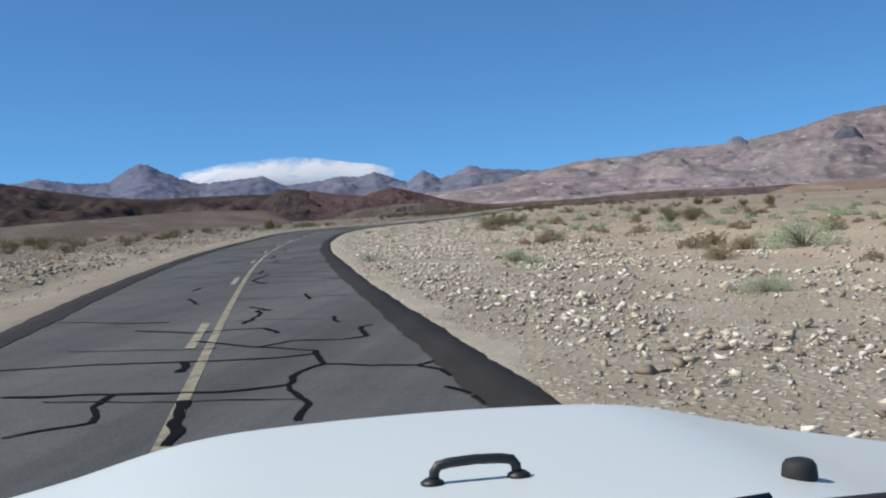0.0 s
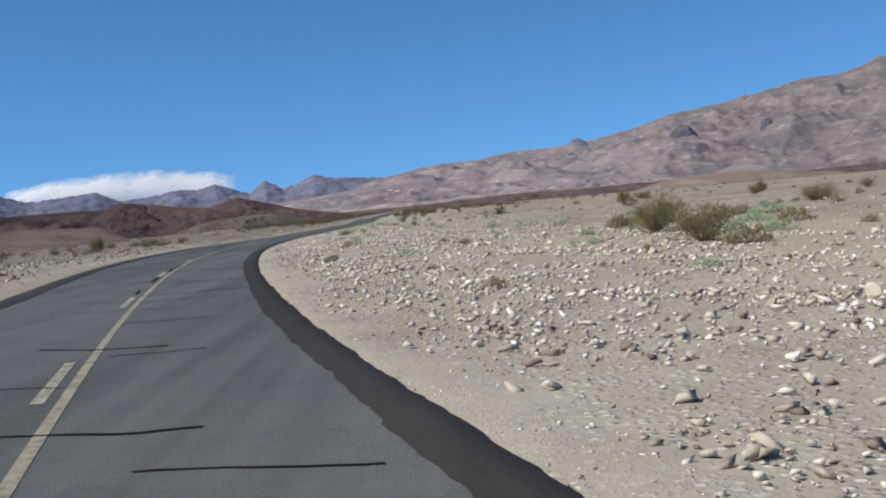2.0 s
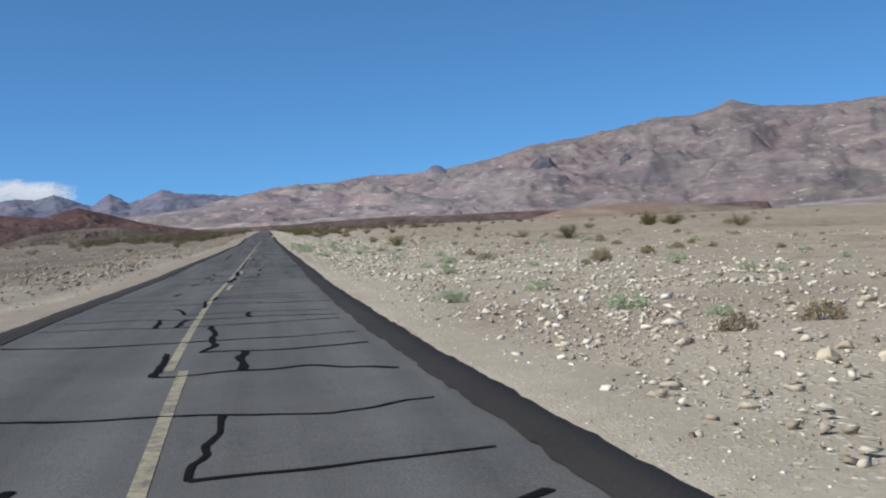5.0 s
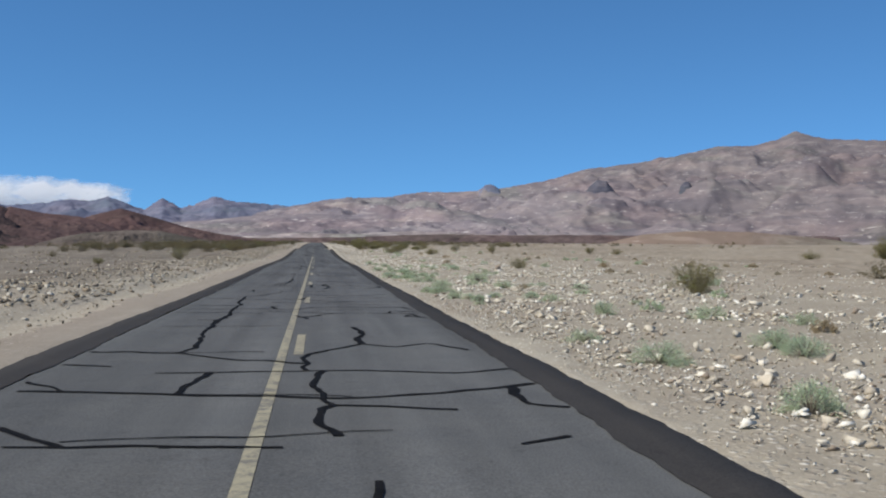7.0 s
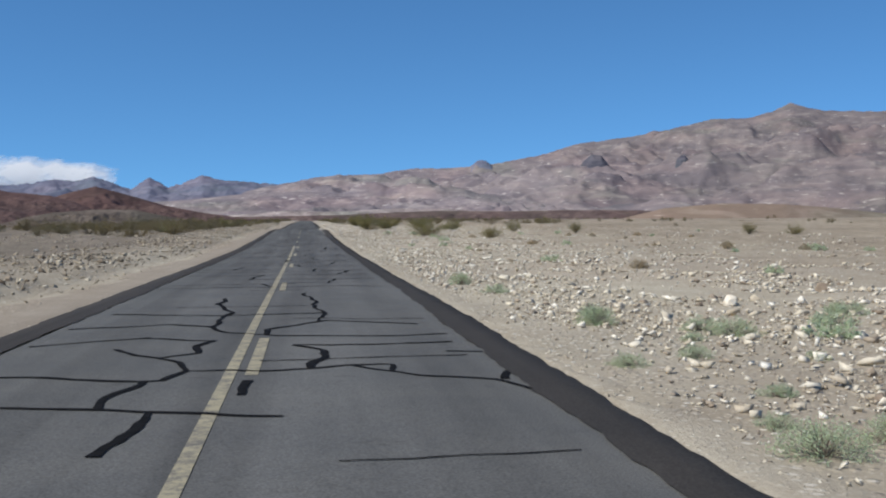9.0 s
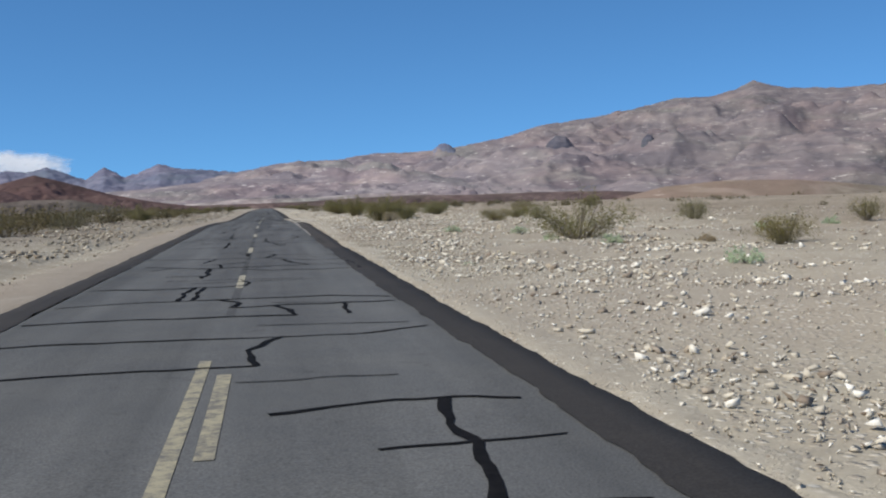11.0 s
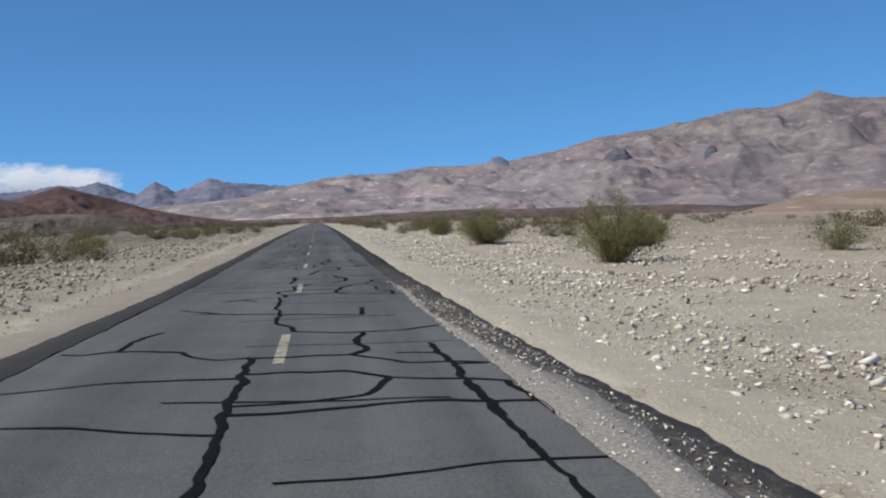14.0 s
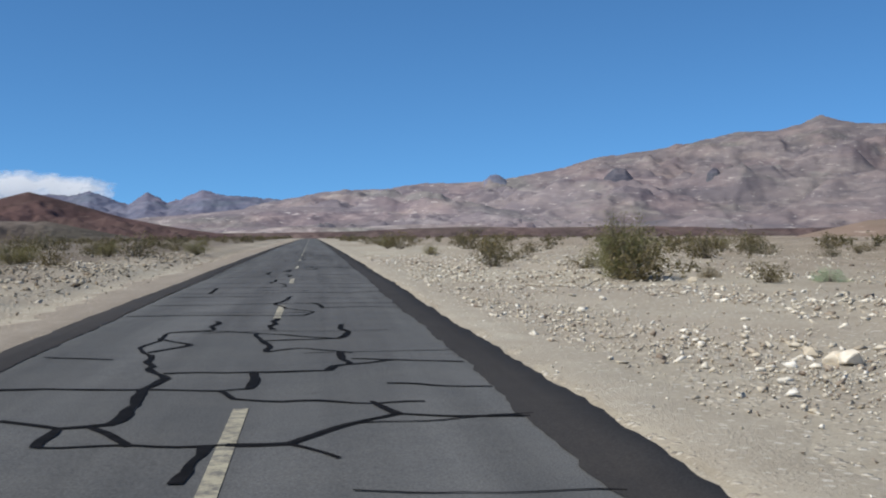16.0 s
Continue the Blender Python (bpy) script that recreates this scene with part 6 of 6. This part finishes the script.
CREOSOTE_MIDDLE = [(48.5, 242, 1.3), (12.7, 257, 0.8), (-14.7, 269, 0.6), (-9.4, 271, 1), (47.6, 291, 1), (59.2, 298, 2.1), (64.3, 301, 2), (37.3, 323, 0.9), (34.2, 324, 0.9), (14.6, 326, 1.1), (10.2, 331, 1.5), (24.1, 338, 1), (20.2, 346, 1.2), (-11.7, 346, 1.1), (12.9, 356, 1), (15.8, 358, 1), (16, 365, 0.7), (7.6, 364.7, 1.55), (9.2, 366.2, 0.9), (10.1, 375, 1.52), (18.2, 373, 1.1)]
CREOSOTE_END = [(-11.3, 404, 1.7), (17.4, 406, 1.6), (9.6, 411.5, 2.1), (18.2, 414, 1.3), (14.8, 425, 1.6), (-11.6, 435, 1.3), (9.5, 436.3, 2.1), (42.4, 436, 1.3), (45.3, 445, 1.5), (10.6, 446, 1.5), (-17.4, 449, 1), (-14.5, 456, 0.8), (-9.5, 465, 1.1), (10, 465, 1.7), (-12.5, 483, 1.2), (-9.6, 489, 0.9), (16.8, 489, 1.5), (7.7, 497, 0.7), (-6.1, 498, 1), (31.1, 511, 1.2), (14.6, 517, 1.2), (7.3, 529, 1.1)]
SAGE_CURVE = [(29.8, 23, 0.3), (25.8, 35, 0.3), (33, 36, 0.8), (21.6, 36, 0.1), (25.1, 38, 0.4), (20.2, 41, 0.3), (23.8, 68, 0.3), (10.3, 109, 0.3), (9.9, 115, 0.4), (4.7, 159, 0.3), (4.5, 200, 0.3), (4.5, 204, 0.3), (6.8, 205, 0.3), (6.8, 206, 0.3), (4.3, 207, 0.2), (7.7, 211, 0.3), (6.5, 214, 0.3)]
SAGE_STRAIGHT = [(4.5, 219, 0.2), (4.4, 220, 0.2), (4.3, 222, 0.2), (4.2, 225, 0.3), (6.7, 228, 0.3), (4.7, 229, 0.3), (6.9, 235, 0.4), (4.4, 239, 0.3), (3.6, 239, 0.3), (4.7, 241, 0.2), (5.2, 241, 0.2), (3.7, 243, 0.2), (6, 243, 0.2), (4.6, 244, 0.3), (4.7, 246, 0.3), (4.4, 248, 0.2), (7.8, 250, 0.3), (4.4, 251, 0.2), (5.7, 258, 0.2), (4.6, 259, 0.3), (4.4, 266, 0.2), (4.1, 269, 0.3), (4.8, 321, 0.1), (9.7, 337, 0.3), (7.7, 340, 0.3), (14.7, 461, 0.4)]
DRY_SPOTS = [(30.3, 32, 0.4), (31.6, 37, 0.5), (27.4, 49, 0.4), (25.6, 51, 0.5), (25.8, 56, 0.7), (14.2, 100, 0.3), (12.8, 175, 0.6), (10.4, 184, 0.5), (10.5, 276, 0.3), (7.9, 363, 0.8), (16.4, 394, 0.3), (12.8, 465, 0.4)]

CREO_LABEL = "olive-green creosote bush on stony desert ground"
for spots in (CREOSOTE_CURVE, CREOSOTE_MIDDLE, CREOSOTE_END):
    for x, y, h in spots:
        shrub(TALL if h > 1.5 else CREO, x, y, h * (1.2 if h > 1.5 else 1.25), "tall airy creosote bush with bare lower stems" if h > 1.5 else CREO_LABEL, "creosote bushes", wide=0.84 if h > 1.5 else 0.88)
for spots in (SAGE_CURVE, SAGE_STRAIGHT):
    for x, y, h in spots:
        shrub(SAGES, x, y, h * 1.05, "low pale green sagebrush clump on gravel", "sagebrush clumps", wide=1.12)
for k in range(56):
    y = rng.uniform(200, 262)
    shrub(SAGES, 3.7 + rng.random() ** 1.4 * 6.5, y, rng.uniform(0.12, 0.26), "low pale green sagebrush clump on gravel", "sagebrush clumps", wide=1.15)
for x, y, h in DRY_SPOTS:
    shrub(DRY, x, y, h, "dry straw-coloured low shrub on gravel", "dry shrubs", wide=0.9)
far_scrub = []


def scrub(x, y, h, wide):
    """Bushes near the road are things of their own; those far over the plain are joined below."""
    if y < 545 and abs(x - float(centre_x(y))) < 38:
        shrub(SCRUB, x, y, h, CREO_LABEL, "creosote bushes", wide=wide)
    else:
        far_scrub.append((x, y, h, wide))


for k in range(260):
    y = rng.uniform(470, 1050)
    scrub(float(centre_x(y)) + rng.choice((-1, 1)) * (8 + rng.random() ** 1.8 * (y - 380) * 0.75), y, rng.uniform(0.7, 1.9), 1.3)
for k in range(150):
    y = rng.uniform(60, 520)
    scrub(float(centre_x(y)) + rng.uniform(24, 190) * rng.choice((1, -1)), y, rng.uniform(0.5, 1.3), 1.2)
for y0, y1, d0, d1, n in ((34, 120, -46, -13, 34), (60, 240, -52, -11, 54), (335, 425, -36, -8.5, 75), (425, 530, -40, -10, 24), (430, 820, 7, 60, 80), (500, 820, -60, -8, 80)):
    for k in range(n):
        y = rng.uniform(y0, y1)
        scrub(float(centre_x(y)) + rng.uniform(d0, d1), y, rng.uniform(0.8, 1.9) if y > 300 else rng.uniform(0.6, 1.4), 1.3)


def join_scrub(name, spots, label):
    verts, tris, slot, base = [], [], [], 0
    for x, y, h, wide in spots:
        m = np.array(pose(x, y, float(ground_z(x - float(centre_x(y)), y)) - 0.02, 0, 0, rng.uniform(0, 360)) @ Matrix.Diagonal((h * wide, h * wide, h, 1)))
        kind = SCRUB_FAR[rng.randrange(len(SCRUB_FAR))]
        for c in kind.children:
            me = c.data
            co = np.array([v.co for v in me.vertices])
            quads = np.array([p.vertices[:] for p in me.polygons])
            verts.append(co @ m[:3, :3].T + m[:3, 3])
            tris += [quads[:, :3] + base, quads[:, [0, 2, 3]] + base]
            slot += [np.full(2 * len(quads), 0 if c.name.startswith("foliage") else 1)]
            base += len(co)
    ob = soup(name, np.concatenate(verts), np.concatenate(tris), OLIVE)
    ob.data.materials.append(TWIG)
    ob.data.polygons.foreach_set("material_index", np.concatenate(slot).astype(np.int32))
    return tagged(ob, label, "scrub", kind="stuff")


join_scrub("desert_scrub", far_scrub, "olive-brown desert scrub dotted over the far plain")
for kind in SCRUB_FAR:
    for ob in (*kind.children, kind):
        bpy.data.objects.remove(ob)
for k in range(150):
    y = rng.uniform(26, 110)
    d = rng.uniform(13, 55)
    shrub(rng.choice((DRY_FAR, SAGES_FAR)), float(centre_x(y)) + d, y, rng.uniform(0.25, 0.6), "low pale desert shrub on gravel", "dry shrubs", wide=1.1)
for k in range(210):
    y = rng.uniform(50, 340)
    d = 6.5 + rng.random() ** 1.3 * 30
    shrub(rng.choice((DRY_FAR, SAGES_FAR)), float(centre_x(y)) + d, y, rng.uniform(0.14, 0.38), "low dry desert shrub on gravel", "dry shrubs", wide=1.0)


# ---- the car whose bonnet is seen at the start ----
def lathe(profile, steps=24):
    bm = bmesh.new()
    rings = [[bm.verts.new((r * math.cos(2 * math.pi * k / steps), r * math.sin(2 * math.pi * k / steps), z)) for k in range(steps)] for r, z in profile]
    for a, b in zip(rings, rings[1:]):
        for k in range(steps):
            bm.faces.new((a[k], a[(k + 1) % steps], b[(k + 1) % steps], b[k]))
    bm.faces.new(rings[-1])
    bm.faces.new(rings[0][::-1])
    return bm


def bar(points, radius, sides=10):
    bm = bmesh.new()
    rings = []
    for i, p in enumerate(points):
        t = (Vector(points[min(i + 1, len(points) - 1)]) - Vector(points[max(i - 1, 0)])).normalized()
        side_ = t.cross(Vector((0, 1, 0.01))).normalized()
        up = side_.cross(t)
        rings.append([bm.verts.new(Vector(p) + radius * (math.cos(2 * math.pi * k / sides) * side_ + math.sin(2 * math.pi * k / sides) * up)) for k in range(sides)])
    for a, b in zip(rings, rings[1:]):
        for k in range(sides):
            bm.faces.new((a[k], a[(k + 1) % sides], b[(k + 1) % sides], b[k]))
    bm.faces.new(rings[-1])
    bm.faces.new(rings[0][::-1])
    bmesh.ops.recalc_face_normals(bm, faces=bm.faces)
    return bm


def box(x0, x1, y0, y1, z0, z1, bevel=0.02):
    bm = bmesh.new()
    bmesh.ops.create_cube(bm, size=1.0, matrix=Matrix.LocRotScale(((x0 + x1) / 2, (y0 + y1) / 2, (z0 + z1) / 2), None, (x1 - x0, y1 - y0, z1 - z0)))
    bmesh.ops.bevel(bm, geom=list(bm.edges), offset=bevel, segments=3, affect="EDGES", profile=0.6)
    return bm


def bonnet_height(x, y):
    """Top of the bonnet: a flat middle with falling sides that slopes a little to the front."""
    a = abs(x)
    s = min(1.0, max(0.0, (a - 0.25) / 0.30))
    z = 1.140 - 0.025 * y - x * x * (0.075 + 0.115 * s * s * (3 - 2 * s))
    z += 0.25 * max(0.0, a - 0.55) ** 2
    u = (y - 0.72) / 1.12
    if u > 0.93:
        z -= 0.075 * ((u - 0.93) / 0.07) ** 2
    return z


def car():
    root = tagged(new("car"), "white off-road car with black bonnet fittings standing on the road", "car")
    nx, ny = 56, 44
    bm = bmesh.new()
    top = []
    for j in range(ny):
        y = 0.72 + 1.12 * j / (ny - 1)
        half = 0.94 - 0.06 * (j / (ny - 1)) ** 2
        top.append([bm.verts.new((x, y - 0.03 * (x / 0.7) ** 2 * (j / (ny - 1)), bonnet_height(x, y))) for x in (half * (2 * i / (nx - 1) - 1) for i in range(nx))])
    for a, b in zip(top, top[1:]):
        for i in range(nx - 1):
            bm.faces.new((a[i], a[i + 1], b[i + 1], b[i]))
    rim = [e for e in bm.edges if e.is_boundary]
    made = bmesh.ops.extrude_edge_only(bm, edges=rim)["geom"]
    for v in made:
        if isinstance(v, bmesh.types.BMVert):
            v.co.z -= 0.06
    bmesh.ops.recalc_face_normals(bm, faces=bm.faces)
    part("bonnet", bm, CAR_WHITE, root, "white painted bonnet with a raised middle", True)
    part("front_body", box(-0.62, 0.62, 0.70, 1.66, 0.55, 0.985, 0.05), CAR_WHITE, root, "", True)
    part("front_bumper", box(-0.78, 0.78, 1.74, 1.92, 0.50, 0.70, 0.05), PLASTIC, root, "black plastic bumper", True)
    for s in (-1, 1):
        arch = bmesh.new()
        ring = []
        for k in range(15):
            a = math.pi * (0.02 + 0.96 * k / 14)
            ring.append([arch.verts.new((s * w, 1.22 + r * math.cos(a), 0.42 + r * math.sin(a) * 0.98)) for w, r in ((0.60, 0.47), (0.88, 0.47), (0.90, 0.44), (0.60, 0.44))])
        for a, b in zip(ring, ring[1:]):
            for k in range(4):
                arch.faces.new((a[k], a[(k + 1) % 4], b[(k + 1) % 4], b[k]))
        bmesh.ops.recalc_face_normals(arch, faces=arch.faces)
        part("wing", arch, PLASTIC, root, "black plastic wheel arch", True)
        tyre = lathe([(0.20, -0.11), (0.36, -0.12), (0.40, -0.09), (0.405, 0.0), (0.40, 0.09), (0.36, 0.12), (0.20, 0.11)], 36)
        tyre.transform(Matrix.Translation((s * 0.74, 1.22, 0.405)) @ Euler((0, math.pi / 2, 0)).to_matrix().to_4x4())
        wheel = part("tyre", tyre, RUBBER, root, "black rubber tyre", True)
        rim_ = lathe([(0.205, -0.09), (0.205, 0.09), (0.16, 0.05), (0.05, 0.06)], 24)
        rim_.transform(Matrix.Translation((s * 0.74, 1.22, 0.405)) @ Euler((0, s * math.pi / 2, 0)).to_matrix().to_4x4())
        part("rim", rim_, STEEL, wheel, "grey steel rim", True)
        stop = lathe([(0.0195, 0.0), (0.021, 0.004), (0.0195, 0.017), (0.016, 0.022), (0.010, 0.024)], 28)
        stop.transform(Matrix.Translation((s * 0.372, 1.18, bonnet_height(0.372, 1.18) - 0.001)))
        part("rubber_stop", stop, RUBBER, root, "black rubber bonnet stop", True)
    z = bonnet_height(0, 1.25)
    arc = [(-0.050, 0, 0.003), (-0.049, 0, 0.014), (-0.044, 0, 0.021), (-0.031, 0, 0.0235), (0.0, 0, 0.025), (0.031, 0, 0.0235), (0.044, 0, 0.021), (0.049, 0, 0.014), (0.050, 0, 0.003)]
    loop = part("tie_down_loop", bar([(x, 1.25, z + h) for x, _, h in arc], 0.0062, 12), PLASTIC, root, "black metal tie-down loop", True)
    for s in (-1, 1):
        foot = lathe([(0.014, 0.0), (0.014, 0.003), (0.008, 0.007)], 18)
        foot.transform(Matrix.Translation((s * 0.052, 1.25, z)))
        part("foot", foot, PLASTIC, loop, "", True)
    wiper = part("wiper_blade", box(0.0, 0.40, 0.875, 0.89, 1.142, 1.158, 0.005), RUBBER, root, "black wiper blade", True)
    part("wiper_arm", bar([(0.19, 0.88, 1.164), (0.05, 0.86, 1.162), (-0.12, 0.81, 1.155), (-0.30, 0.74, 1.14)], 0.006), PLASTIC, wiper, "black wiper arm", True)
    turn = 16.3
    right = Vector((math.cos(radians(turn)), math.sin(radians(turn)), 0))
    at = Vector((26.953, 5.813, 0)) + right * 0.23
    root.matrix_world = pose(at.x, at.y, float(road_z(at.y)) + 0.005, 0, 0, turn)
    return root


car()
